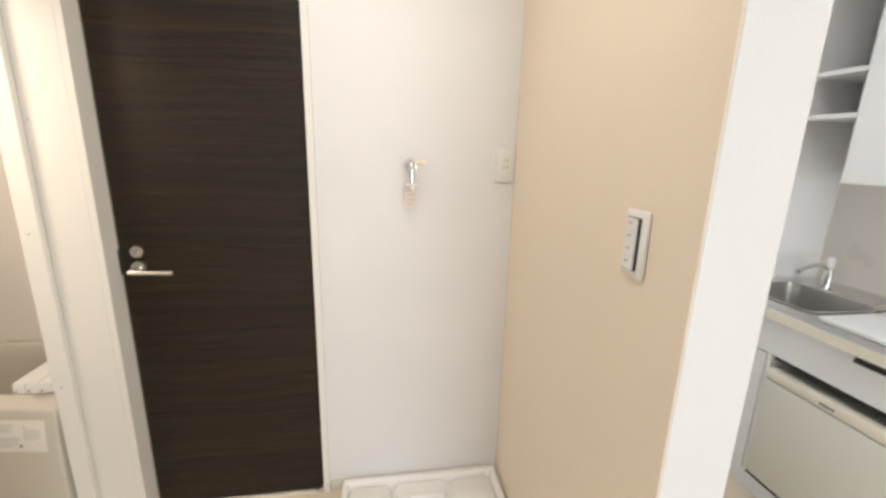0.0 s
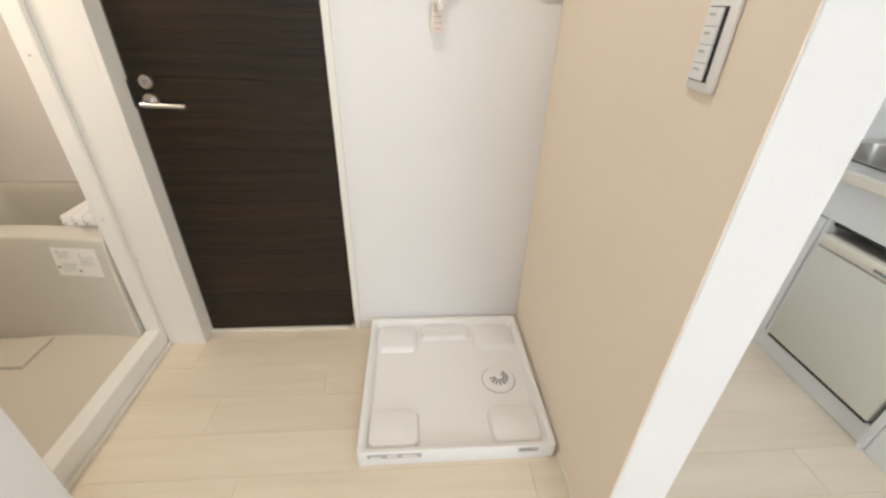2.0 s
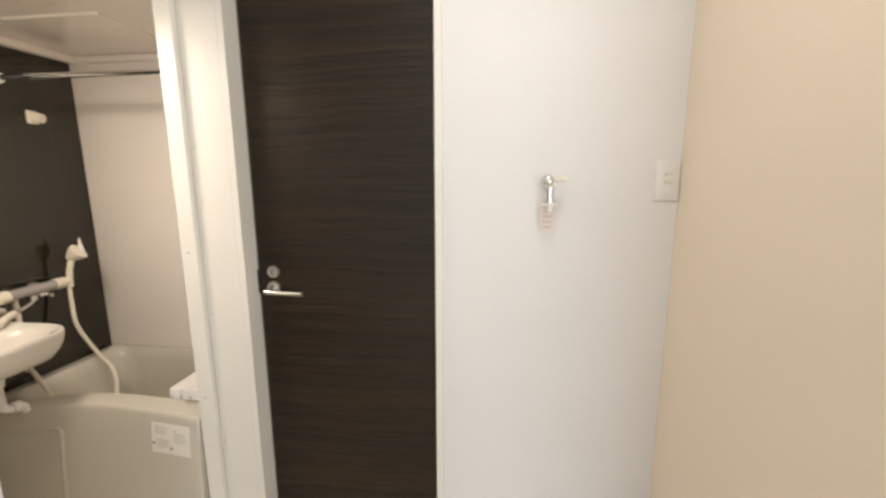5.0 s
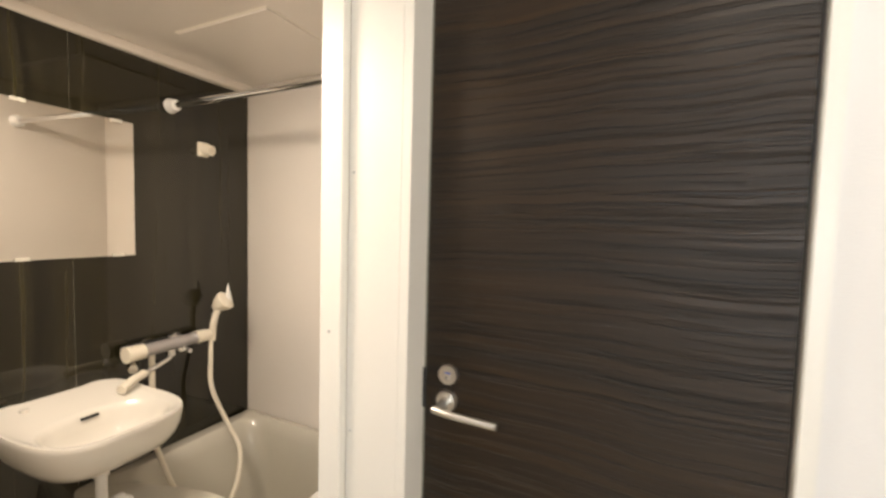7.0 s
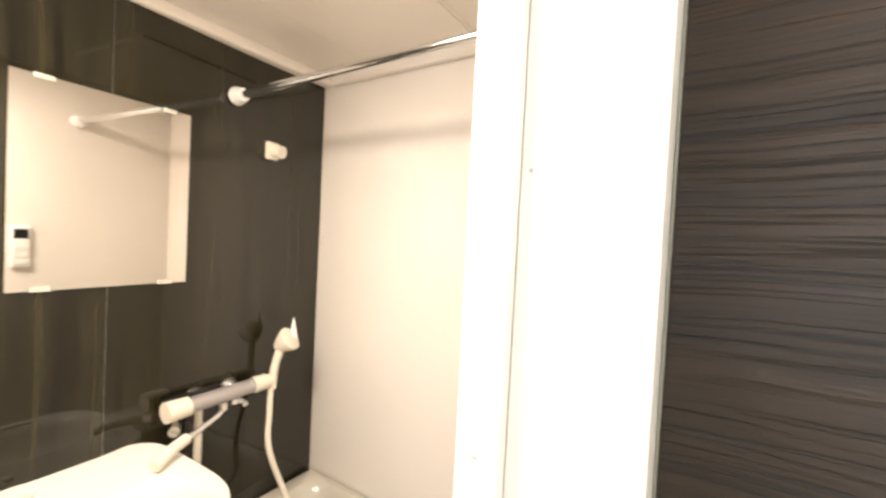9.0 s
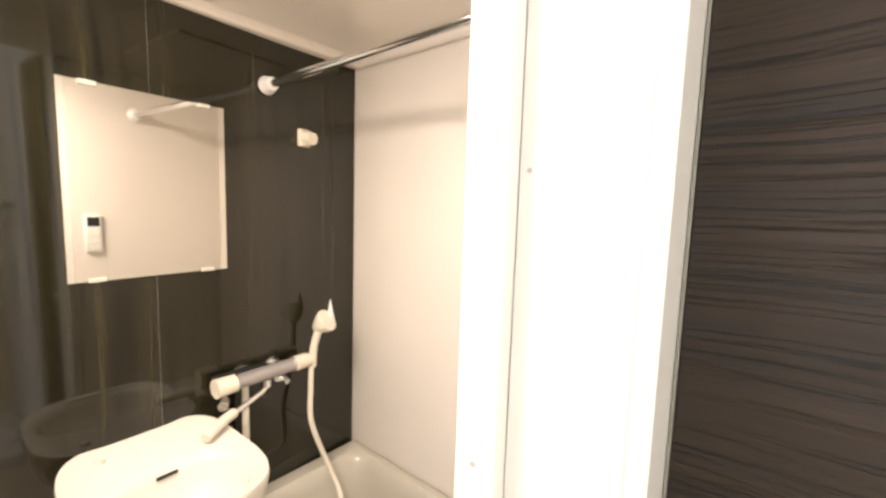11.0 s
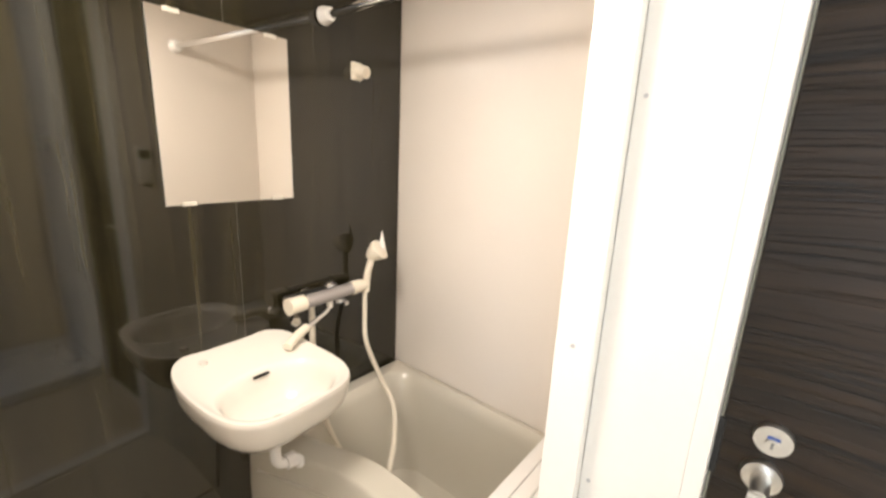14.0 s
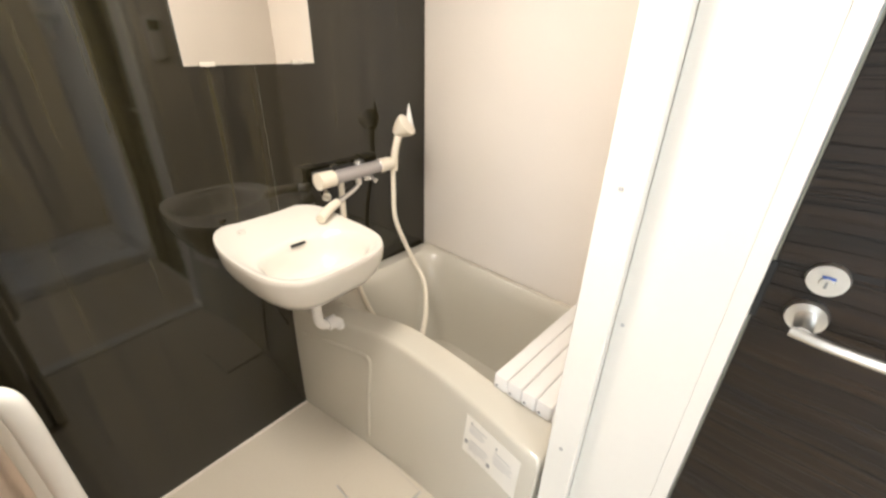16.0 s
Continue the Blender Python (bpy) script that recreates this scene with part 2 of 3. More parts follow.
def loft(bm, loops, cap_first=False, cap_last=True):
    rings = [[bm.verts.new(p) for p in lp] for lp in loops]
    for a, b in zip(rings, rings[1:]):
        n = len(a)
        for k in range(n):
            bm.faces.new((a[k], a[(k + 1) % n], b[(k + 1) % n], b[k]))
    if cap_first:
        bm.faces.new(rings[0][::-1])
    if cap_last:
        bm.faces.new(rings[-1])
    return bm


def rounded(x0, x1, y0, y1, r, z, n=6):
    pts = []
    for cx, cy, a in ((x1 - r, y1 - r, 0), (x0 + r, y1 - r, 90), (x0 + r, y0 + r, 180), (x1 - r, y0 + r, 270)):
        for k in range(n + 1):
            t = radians(a + 90 * k / n)
            pts.append((cx + r * math.cos(t), cy + r * math.sin(t), z))
    return pts


def part(name, bm, material, parent=None, label="", smooth=False):
    me = bpy.data.meshes.new(name)
    bmesh.ops.recalc_face_normals(bm, faces=bm.faces)
    bm.to_mesh(me)
    bm.free()
    me.materials.append(material)
    if smooth:
        for p in me.polygons:
            p.use_smooth = True
        me.set_sharp_from_angle(angle=radians(40))
    ob = new(name, me)
    if parent:
        ob.parent = parent
    if label:
        ob["label"] = label
    return ob


def thing(name, label, category, group="", kind="", at=(0, 0, 0)):
    return tagged(new(name), label, category, group, kind)


def struct(name, bm, material, label, category):
    return tagged(part(name, bm, material), label, category, kind="structure")


# ---- structure: hall, washer niche, kitchen, room behind ----
H = 2.35
NX = 1.505        # niche side wall
floor = struct("floor", boxes((-0.02, 3.25, -4.2, 0.25, -0.12, -0.012)), PLANK, "pale cream wood-look board floor of hall and kitchen", "floor")
struct("ceiling", boxes((-0.05, 3.3, -4.3, 0.3, H, H + 0.1)), CEIL, "plain white papered ceiling", "ceiling")
# wall with toilet door and niche back
struct("wall_north", boxes((0.795, NX, 0.0, 0.10, 0, H), (0.13, 0.795, 0.0, 0.10, 2.045, H)), WALL,
       "white papered wall behind the washer niche", "wall")
struct("wall_pillar_1", boxes((0.0, 0.126, -0.0748, 0.10, 0, H), bevel=0.0008), CASING,
       "narrow cream wall strip between bath door and toilet door", "wall")
struct("wall_pillar_2", boxes((-0.06, 0.16, -4.2, -0.80, 0, H), bevel=0.003), WALL, "white papered hall wall beside the bath door", "wall")
struct("wall_over_bath_door", boxes((-0.06, -0.001, -0.80, -0.078, 1.99, H)), WALL, "white papered wall above the bath door", "wall")
part_wall = struct("wall_partition", boxes((NX, 1.645, -0.925, 0.0, 0, H), bevel=0.003), WALL, "white end of the partition beside the washer niche", "wall")
struct("accent_wallpaper", boxes((NX - 0.003, NX, -0.9235, -0.0005, 0.02, H - 0.003)), ACCENT, "pale beige accent paper on the niche side wall", "wall")
struct("wall_kitchen_north", boxes((1.645, 3.25, 0.2, 0.30, 0, H)), WALL, "white wall at the end of the kitchen", "wall")
struct("wall_kitchen_back", boxes((3.2, 3.3, -4.2, 0.2, 0, H)), TILE, "pale glossy panel wall behind the kitchen", "wall")
struct("wall_south", boxes((0.16, 1.4, -4.3, -4.2, 0, H), (3.16, 3.2, -4.3, -4.2, 0, H), (1.4, 3.16, -4.3, -4.2, 2.25, H), (1.4, 3.16, -4.3, -4.2, 0, 0.3)), WALL,
       "white papered wall around the window of the room", "wall")
win = thing("window_1", "white framed window with bright daylight", "window", kind="structure")
part("window_frame", boxes((1.4, 1.44, -4.27, -4.22, 0.3, 2.25), (3.12, 3.16, -4.27, -4.22, 0.3, 2.25), (2.26, 2.30, -4.27, -4.22, 0.3, 2.25), (1.44, 3.12, -4.27, -4.22, 0.3, 0.34), (1.44, 3.12, -4.27, -4.22, 2.21, 2.25)), FRAME, win)
struct("backdrop", boxes((0.2, 4.0, -4.6, -4.58, -0.2, 2.9)), DAYGLOW, "bright overcast daylight outside the window", "backdrop")

# baseboards and trim
struct("baseboard_niche", boxes((NX - 0.008, NX - 0.0035, -0.925, -0.66, 0, 0.02), (NX - 0.007, NX - 0.0035, -0.66, -0.004, 0.0, 0.045)), TRIM, "thin cream baseboard along the beige wall", "baseboard")
struct("baseboard_back", boxes((0.80, NX - 0.01, -0.006, -0.0005, 0, 0.05)), FRAME, "low white baseboard behind the washer pan", "baseboard")

# toilet door set back in its cream casing
DX0, DX1, DH = 0.151, 0.767, 2.02
tframe = tagged(thing("door_frame_1", "cream painted casing round the toilet door", "door frame"), kind="structure")
part("jamb", boxes((0.1262, DX0 - 0.004, -0.0745, 0.09, 0, DH + 0.03), bevel=0.0008), CASING, tframe)
part("jamb", boxes((DX1 + 0.004, 0.7948, -0.012, 0.09, 0, DH + 0.03), bevel=0.0008), FRAME, tframe)
part("head", boxes((DX0 - 0.004, DX1 + 0.004, -0.012, 0.09, DH + 0.004, DH + 0.024), bevel=0.002), TRIM, tframe)
part("threshold", boxes((DX0 - 0.004, DX1 + 0.004, -0.012, 0.09, 0.0, 0.010), bevel=0.002), TRIM, tframe)
tdoor = tagged(thing("door_1", "closed dark brown toilet door with horizontal grain", "door"), kind="structure")
part("door_leaf", boxes((DX0, DX1, 0.0, 0.036, 0.014, DH), bevel=0.0015), DOORWOOD, tdoor)
part("edge_strip", boxes((DX0 - 0.003, DX0, -0.001, 0.036, 0.014, DH)), EDGE, tdoor, "thin grey edge strip")
LX = 0.205


def disc(x, y, z, r, d, m, name, par, label=""):
    bm = rod(bmesh.new(), (x, y, z), (x, y - d, z), r, r * 0.93, 36)
    return part(name, bm, m, par, label, smooth=True)


esc = disc(LX, -0.0005, 1.034, 0.0215, 0.008, SATIN, "lock_rosette", tdoor, "round satin lock plate with slot")
part("lock_mark", boxes((LX - 0.006, LX + 0.007, -0.0105, -0.0088, 1.0375, 1.0400)), BLUEINK, esc, "small blue mark")
knob = disc(LX, -0.009, 1.0315, 0.0075, 0.004, SATIN, "lock_pin", esc)
part("lock_slot", boxes((LX - 0.0012, LX + 0.0012, -0.0142, -0.0132, 1.026, 1.0345)), INK, esc)
ros = disc(LX - 0.002, -0.0005, 0.978, 0.0230, 0.009, SATIN, "lever_rosette", tdoor, "round satin lever plate")
bm = rod(bmesh.new(), (LX - 0.002, -0.009, 0.978), (LX - 0.002, -0.046, 0.974), 0.011, 0.010)
pts = smooth_path([(LX - 0.013, -0.046, 0.974), (LX + 0.02, -0.048, 0.972), (LX + 0.07, -0.046, 0.970), (LX + 0.118, -0.043, 0.968)], 6)
pipe(bm, pts, 0.0072)
part("lever_handle", bm, SATIN, ros, "brushed lever handle", smooth=True)
part("latch_plate", boxes((DX0 - 0.008, DX0 + 0.004, -0.006, -0.0015, 0.955, 1.04), bevel=0.001), BLACK, tdoor, "dark latch plate on door edge")
hb = boxes((DX1 - 0.030, DX1 + 0.006, -0.016, -0.002, 0.012, 0.022), bevel=0.002)
rod(hb, (DX1 - 0.004, -0.012, 0.006), (DX1 - 0.004, -0.012, 0.034), 0.007)
part("pivot_hinge", hb, SATIN, tdoor, "small steel pivot hinge at the foot", smooth=True)

# ---- washing machine pan ----
PX0, PX1, PY0, PY1 = 0.848, 1.489, -0.656, -0.016
pan = thing("washer_pan", "white plastic washing machine pan on the hall floor", "washer pan")
bm = bmesh.new()
loft(bm, [rounded(PX0, PX1, PY0, PY1, 0.012, 0.0), rounded(PX0, PX1, PY0, PY1, 0.012, 0.056), rounded(PX0 + 0.003, PX1 - 0.003, PY0 + 0.003, PY1 - 0.003, 0.012, 0.06),
          rounded(PX0 + 0.014, PX1 - 0.014, PY0 + 0.014, PY1 - 0.014, 0.014, 0.06), rounded(PX0 + 0.020, PX1 - 0.020, PY0 + 0.02, PY1 - 0.02, 0.02, 0.054),
          rounded(PX0 + 0.032, PX1 - 0.032, PY0 + 0.032, PY1 - 0.032, 0.03, 0.026)])
part("tray", bm, PLASTIC, pan, smooth=True)
for fx in (0, 1):
    for fy in (0, 1):
        x0 = PX0 + 0.028 if fx == 0 else PX1 - 0.028 - 0.172
        y0 = PY0 + 0.028 if fy == 0 else PY1 - 0.028 - 0.15
        bm = loft(bmesh.new(), [rounded(x0, x0 + 0.172, y0, y0 + 0.15, 0.03, 0.026), rounded(x0 + 0.006, x0 + 0.166, y0 + 0.006, y0 + 0.144, 0.028, 0.043),
                                rounded(x0 + 0.011, x0 + 0.161, y0 + 0.011, y0 + 0.139, 0.026, 0.046)])
        part("foot_pad", bm, PLASTIC, pan, smooth=True)
bm = loft(bmesh.new(), [rounded(PX0 + 0.215, PX1 - 0.22, PY1 - 0.11, PY1 - 0.03, 0.02, 0.026), rounded(PX0 + 0.22, PX1 - 0.225, PY1 - 0.105, PY1 - 0.035, 0.02, 0.046)])
part("back_step", bm, PLASTIC, pan, smooth=True)
dr = part("drain_cover", rod(bmesh.new(), (1.357, -0.353, 0.026), (1.357, -0.353, 0.034), 0.062, 0.059, 40), PLASTIC, pan, "round slotted drain cover", smooth=True)
part("drain_groove", rod(bmesh.new(), (1.357, -0.353, 0.0262), (1.357, -0.353, 0.0275), 0.0655, None, 40), PALEINK, dr)
bm = rod(bmesh.new(), (1.357, -0.353, 0.034), (1.357, -0.353, 0.042), 0.036, 0.028, 30)
part("drain_dome", bm, PLASTIC, dr, smooth=True)
for k in range(9):
    a = radians(-170 + k * 27)
    s = boxes((0.014, 0.036, -0.0032, 0.0032, -0.004, 0.0012))
    bmesh.ops.transform(s, verts=s.verts, matrix=Matrix.Translation((1.357, -0.353, 0.0415)) @ Matrix.Rotation(a, 4, 'Z'))
    part("drain_slot", s, INK, dr)
part("label_strip", boxes((PX0 + 0.035, PX0 + 0.205, PY0 - 0.001, PY0 - 0.0002, 0.033, 0.053)), PALEINK, pan, "grey printed label strip")
part("label_print", boxes((PX0 + 0.045, PX0 + 0.08, PY0 - 0.0018, PY0 - 0.0011, 0.035, 0.043), (PX0 + 0.098, PX0 + 0.128, PY0 - 0.0018, PY0 - 0.0011, 0.036, 0.049), (PX0 + 0.145, PX0 + 0.190, PY0 - 0.0018, PY0 - 0.0011, 0.036, 0.046)), PAPER, pan)
part("label_strip", boxes((PX1 - 0.125, PX1 - 0.060, PY0 - 0.001, PY0 - 0.0002, 0.034, 0.054)), PALEINK, pan)
part("label_print", boxes((PX1 - 0.118, PX1 - 0.082, PY0 - 0.0018, PY0 - 0.0011, 0.045, 0.051)), INK, pan)

# ---- washer tap, socket, switch ----
tap = thing("washer_tap", "chrome washing machine tap with paper tag on the wall", "tap")
TX, TZ = 1.121, 1.336
part("flange", rod(bmesh.new(), (TX, -0.001, TZ), (TX, -0.008, TZ), 0.025, 0.021, 28), CHROME, tap, smooth=True)
bm = rod(bmesh.new(), (TX, -0.008, TZ), (TX, -0.055, TZ), 0.013)
rod(bm, (TX, -0.045, TZ + 0.002), (TX, -0.045, TZ - 0.06), 0.013, 0.010)
bmesh.ops.create_uvsphere(bm, u_segments=16, v_segments=10, radius=0.016, matrix=Matrix.Translation((TX, -0.045, TZ)))
part("body", bm, CHROME, tap, smooth=True)
bm = bmesh.new()
bmesh.ops.create_uvsphere(bm, u_segments=20, v_segments=12, radius=0.0185, matrix=Matrix.Translation((TX - 0.006, -0.058, TZ + 0.004)))
part("knob", bm, CHROME, tap, "round chrome knob", smooth=True)
bm = rod(bmesh.new(), (TX, -0.045, TZ + 0.010), (TX, -0.045, TZ + 0.022), 0.010)
box(bm, TX - 0.004, TX + 0.046, -0.058, -0.038, TZ + 0.002, TZ + 0.020, bevel=0.006)
part("stop_lever", bm, CREAMPLASTIC, tap, "cream stop lever", smooth=True)
part("hose_nipple", rod(bmesh.new(), (TX, -0.045, TZ - 0.06), (TX, -0.045, TZ - 0.085), 0.011, 0.008), PLASTIC, tap, smooth=True)
part("collar", boxes((TX - 0.020, TX + 0.020, -0.055, -0.035, TZ - 0.068, TZ - 0.062), bevel=0.002), CREAMPLASTIC, tap)
part("paper_tag", boxes((TX - 0.022, TX + 0.014, -0.031, -0.0295, TZ - 0.145, TZ - 0.07)), PINKTAG, tap, "pale pink paper tag")
for k in range(4):
    part("tag_print", boxes((TX - 0.017, TX + 0.009, -0.0322, -0.0314, TZ - 0.135 + k * 0.016, TZ - 0.132 + k * 0.016)), PALEINK, tap)

sock = thing("wall_socket", "white wall socket with earth terminal", "socket")
part("plate", boxes((1.430, 1.499, -0.008, -0.0008, 1.282, 1.400), bevel=0.003), PLASTIC, sock, smooth=True)
part("insert", boxes((1.447, 1.482, -0.0105, -0.0082, 1.300, 1.384), bevel=0.001), FRAME, sock)
for z in (1.36, 1.335):
    part("slot", boxes((1.457, 1.459, -0.0112, -0.0107, z - 0.005, z + 0.005), (1.470, 1.472, -0.0112, -0.0107, z - 0.005, z + 0.005)), INK, sock)
part("terminal_cover", boxes((1.452, 1.477, -0.0125, -0.0107, 1.305, 1.323), bevel=0.001), PLASTIC, sock)

sw = thing("light_switch", "white light switch plate with four rockers and dark groove", "light switch")
SX = NX - 0.0035
part("plate", boxes((SX - 0.009, SX, -0.803, -0.735, 1.158, 1.289), bevel=0.004), PLASTIC, sw, smooth=True)
part("rocker_bed", boxes((SX - 0.0105, SX - 0.0092, -0.786, -0.744, 1.172, 1.275)), BLACK, sw, "dark gap around the rockers")
for k in range(4):
    part("rocker", boxes((SX - 0.0155, SX - 0.0107, -0.7805, -0.7475, 1.1738 + k * 0.025, 1.1984 + k * 0.025), bevel=0.0015), PLASTIC, sw)
    part("rocker_mark", boxes((SX - 0.0162, SX - 0.0157, -0.769, -0.755, 1.188 + k * 0.025, 1.191 + k * 0.025)), PALEINK, sw)

# ---- folding bath door, pushed open into the bath ----
bframe = tagged(thing("door_frame_2", "white plastic frame of the folding bath door", "door frame"), kind="structure")
part("jamb", boxes((-0.055, -0.0002, -0.098, -0.0752, 0.03, 1.985), bevel=0.0015), FRAME, bframe)
part("jamb", boxes((-0.055, -0.002, -0.798, -0.775, 0.03, 1.985), bevel=0.003), FRAME, bframe)
part("head", boxes((-0.055, -0.002, -0.775, -0.098, 1.94, 1.985), bevel=0.003), FRAME, bframe)
part("sill", boxes((-0.058, 0.0, -0.798, -0.080, 0.001, 0.095), bevel=0.004), FRAME, bframe)
part("floor_trim", boxes((0.001, 0.012, -0.798, -0.080, 0.0, 0.018), bevel=0.002), TRIM, bframe)
for z in (1.446, 0.90, 0.42):
    part("screw", rod(bmesh.new(), (0.012, -0.0752, z), (0.012, -0.0768, z), 0.003, 0.0025, 12), PALEINK, bframe)
for z in (1.114, 0.6):
    part("screw", rod(bmesh.new(), (-0.029, -0.0982, z), (-0.029, -0.1002, z), 0.0035, 0.003, 12), PALEINK, bframe)

fold = thing("folding_bath_door", "white folding bath door with frosted panels, folded open", "folding door")
LW, DB, DT = 0.338, 0.105, 1.93


def door_leaf(name, y, side):
    """A leaf standing across the opening's end, its length along x."""
    x1, x0 = -0.060, -0.060 - LW
    bm = boxes((x1 - 0.046, x1, y - 0.014, y + 0.014, DB, DT), (x0, x0 + 0.046, y - 0.014, y + 0.014, DB, DT), bevel=0.003)
    box(bm, x0 + 0.046, x1 - 0.046, y - 0.014, y + 0.014, DT - 0.05, DT, bevel=0.003)
    box(bm, x0 + 0.046, x1 - 0.046, y - 0.014, y + 0.014, DB, DB + 0.118, bevel=0.003)
    box(bm, x0 + 0.046, x1 - 0.046, y - 0.012, y + 0.012, 0.972, 1.034, bevel=0.004)
    leaf = part(name, bm, FRAME, fold, smooth=True)
    for z0, z1 in ((DB + 0.118, 0.972), (1.034, DT - 0.05)):
        part("frosted_pane", boxes((x0 + 0.046, x1 - 0.046, y - 0.0025, y + 0.0025, z0, z1)), FROST, leaf, "pinkish frosted acrylic pane")
    for z in (DB + 0.036, DB + 0.1):
        part("vent_slot", boxes((x0 + 0.05, x1 - 0.05, y + 0.0142, y + 0.0150, z, z + 0.006), (x0 + 0.05, x1 - 0.05, y - 0.0150, y - 0.0142, z, z + 0.006)), GASKET, leaf)
    part("rail_groove", boxes((x0 + 0.05, x1 - 0.05, y + 0.0122, y + 0.0130, 0.996, 1.012)), PALEINK, leaf)
    return leaf


leaf_a = door_leaf("door_leaf", -0.772, 1)
leaf_b = door_leaf("door_leaf", -0.738, 1)
part("notice_label", boxes((-0.394, -0.366, -0.7238, -0.7232, 1.56, 1.72)), PALEINK, leaf_b, "grey notice label")
bm = pipe(bmesh.new(), smooth_path([(-0.314, -0.738, 0.988), (-0.314, -0.722, 0.993), (-0.313, -0.711, 0.984), (-0.312, -0.708, 0.955), (-0.312, -0.708, 0.90), (-0.312, -0.708, 0.60), (-0.312, -0.709, 0.50), (-0.312, -0.724, 0.485)], 6), 0.0105, 14)
part("bar_handle", bm, FRAME, leaf_b, "white curved bar handle", smooth=True)

# ---- bathroom shell ----
BX, BN, BS, BE, BZ, BC = -0.952, 0.472, -0.86, -0.06, 0.085, 1.895
# the dark wall stands a little out of square with the hall
SQUARE = Matrix.Translation((BX, 0.016, 0)) @ Matrix.Rotation(radians(3.2), 4, 'Z') @ Matrix.Translation((-BX, -0.016, 0))
bwest = struct("wall_bath_west", boxes((BX - 0.10, BX - 0.008, BS - 0.1, BN + 0.1, 0, H)), WALL, "dark glossy wood-look panel wall of the bathroom", "wall")
struct("wall_bath_north", boxes((BX - 0.04, 0.0, BN + 0.004, BN + 0.1, 0, H)), BATHWALL, "glossy cream panel wall above the bathtub", "wall")
struct("wall_bath_south", boxes((BX - 0.008, BE, BS - 0.1, BS, 0, H)), BATHWALL, "glossy cream panel wall of the bathroom", "wall")
struct("wall_bath_east", boxes((BE - 0.001, -0.002, -0.0745, BN + 0.004, 0.0, H)), BATHWALL, "glossy cream panel wall beside the bath door", "wall")
struct("floor_bath", boxes((BX - 0.03, BE, BS, BN + 0.004, -0.05, BZ)), BATHFLOOR, "cream plastic bathroom floor with fine texture", "floor")
bm = boxes((BX - 0.03, BE, BS, BN + 0.003, BC, BC + 0.05))
bev = boxes((BX - 0.02, BX + 0.022, BS, BN, BC - 0.03, BC + 0.002), (BX + 0.022, BE, BN - 0.022, BN + 0.003, BC - 0.03, BC + 0.002), bevel=0.008)
struct("ceiling_bath", bm, BATHWALL, "smooth cream bathroom ceiling", "ceiling")
struct("trim_bath_ceiling", bev, BATHWALL, "cream cove trim under the bathroom ceiling", "trim")
hatch = thing("ceiling_hatch", "square cream access hatch in the bathroom ceiling", "hatch")
part("lid", boxes((-0.72, -0.35, 0.02, 0.40, BC - 0.007, BC - 0.0005), bevel=0.003), BATHWALL, hatch)
part("joint", boxes((-0.725, -0.345, 0.015, 0.405, BC - 0.002, BC - 0.0004)), TRIM, hatch)
ys = [BS, -0.150, BN]
for a, b in zip(ys, ys[1:]):
    ob = part("panel", boxes((BX - 0.007, BX, a + 0.0006, b - 0.0006, BZ, BC)), PANELWOOD, bwest)
part("joint_strip", boxes((BX - 0.0078, BX - 0.0015, BS, BN, BZ, BC)), PALEINK, bwest)
part("floor_bead", boxes((BX, BX + 0.006, BS, -0.17, BZ, BZ + 0.006)), BATHWALL, bwest, "thin white sealant line")
bwest.matrix_world = SQUARE
lampb = thing("bath_lamp", "round warm bathroom ceiling lamp", "lamp")
part("base", rod(bmesh.new(), (-0.42, -0.50, BC), (-0.42, -0.50, BC - 0.02), 0.11, 0.10, 36), PLASTIC, lampb, smooth=True)
part("diffuser", rod(bmesh.new(), (-0.42, -0.50, BC - 0.02), (-0.42, -0.50, BC - 0.045), 0.095, 0.07, 36), LAMPGLOW, lampb, smooth=True)

# ---- bathtub ----
tub = thing("bathtub", "grey-cream plastic bathtub with wide rim", "bathtub")
TZ1 = 0.52
APRON = ((0.085, 1.0), (0.28, 0.72), (0.42, 0.38), (0.492, 0.08), (0.51, 0.02))    # height, how far it leans to its foot


def front(x):
    t = min(1, max(0, (x + 0.95) / 0.42))
    return -0.163 + 0.104 * (3 * t * t - 2 * t ** 3) - 0.040 * max(0, (x + 0.45) / 0.4) ** 1.6


def foot(x):
    t = min(1, max(0, (x + 0.95) / 0.62))
    return -0.172 + 0.074 * (1 - (1 - t) ** 1.6) - 0.03 * max(0, (x + 0.35) / 0.3) ** 2


def outline(ins, z, r, extra_front=0.0, n=7, west=0.0, east=0.0, low=0.0):
    x0, x1, y1 = BX - 0.012 + ins + west, BE - 0.004 - ins - east, BN - 0.001 - ins

    def edge(x):
        return front(x) + low * (foot(x) - front(x)) + ins + extra_front

    pts = []
    for cx, cy, a in ((x1 - r, y1 - r, 0), (x0 + r, y1 - r, 90)):
        for k in range(n + 1):
            t = radians(a + 90 * k / n)
            pts.append((cx + r * math.cos(t), cy + r * math.sin(t), z))
    f0 = edge(x0 + r)
    for k in range(n + 1):
        t = radians(180 + 90 * k / n)
        pts.append((x0 + r + r * math.cos(t), f0 + r + r * math.sin(t), z))
    for k in range(1, 20):
        x = x0 + r + (x1 - x0 - 2 * r) * k / 20
        pts.append((x, edge(x), z))
    f1 = edge(x1 - r)
    for k in range(n + 1):
        t = radians(270 + 90 * k / n)
        pts.append((x1 - r + r * math.cos(t), f1 + r + r * math.sin(t), z))
    return pts


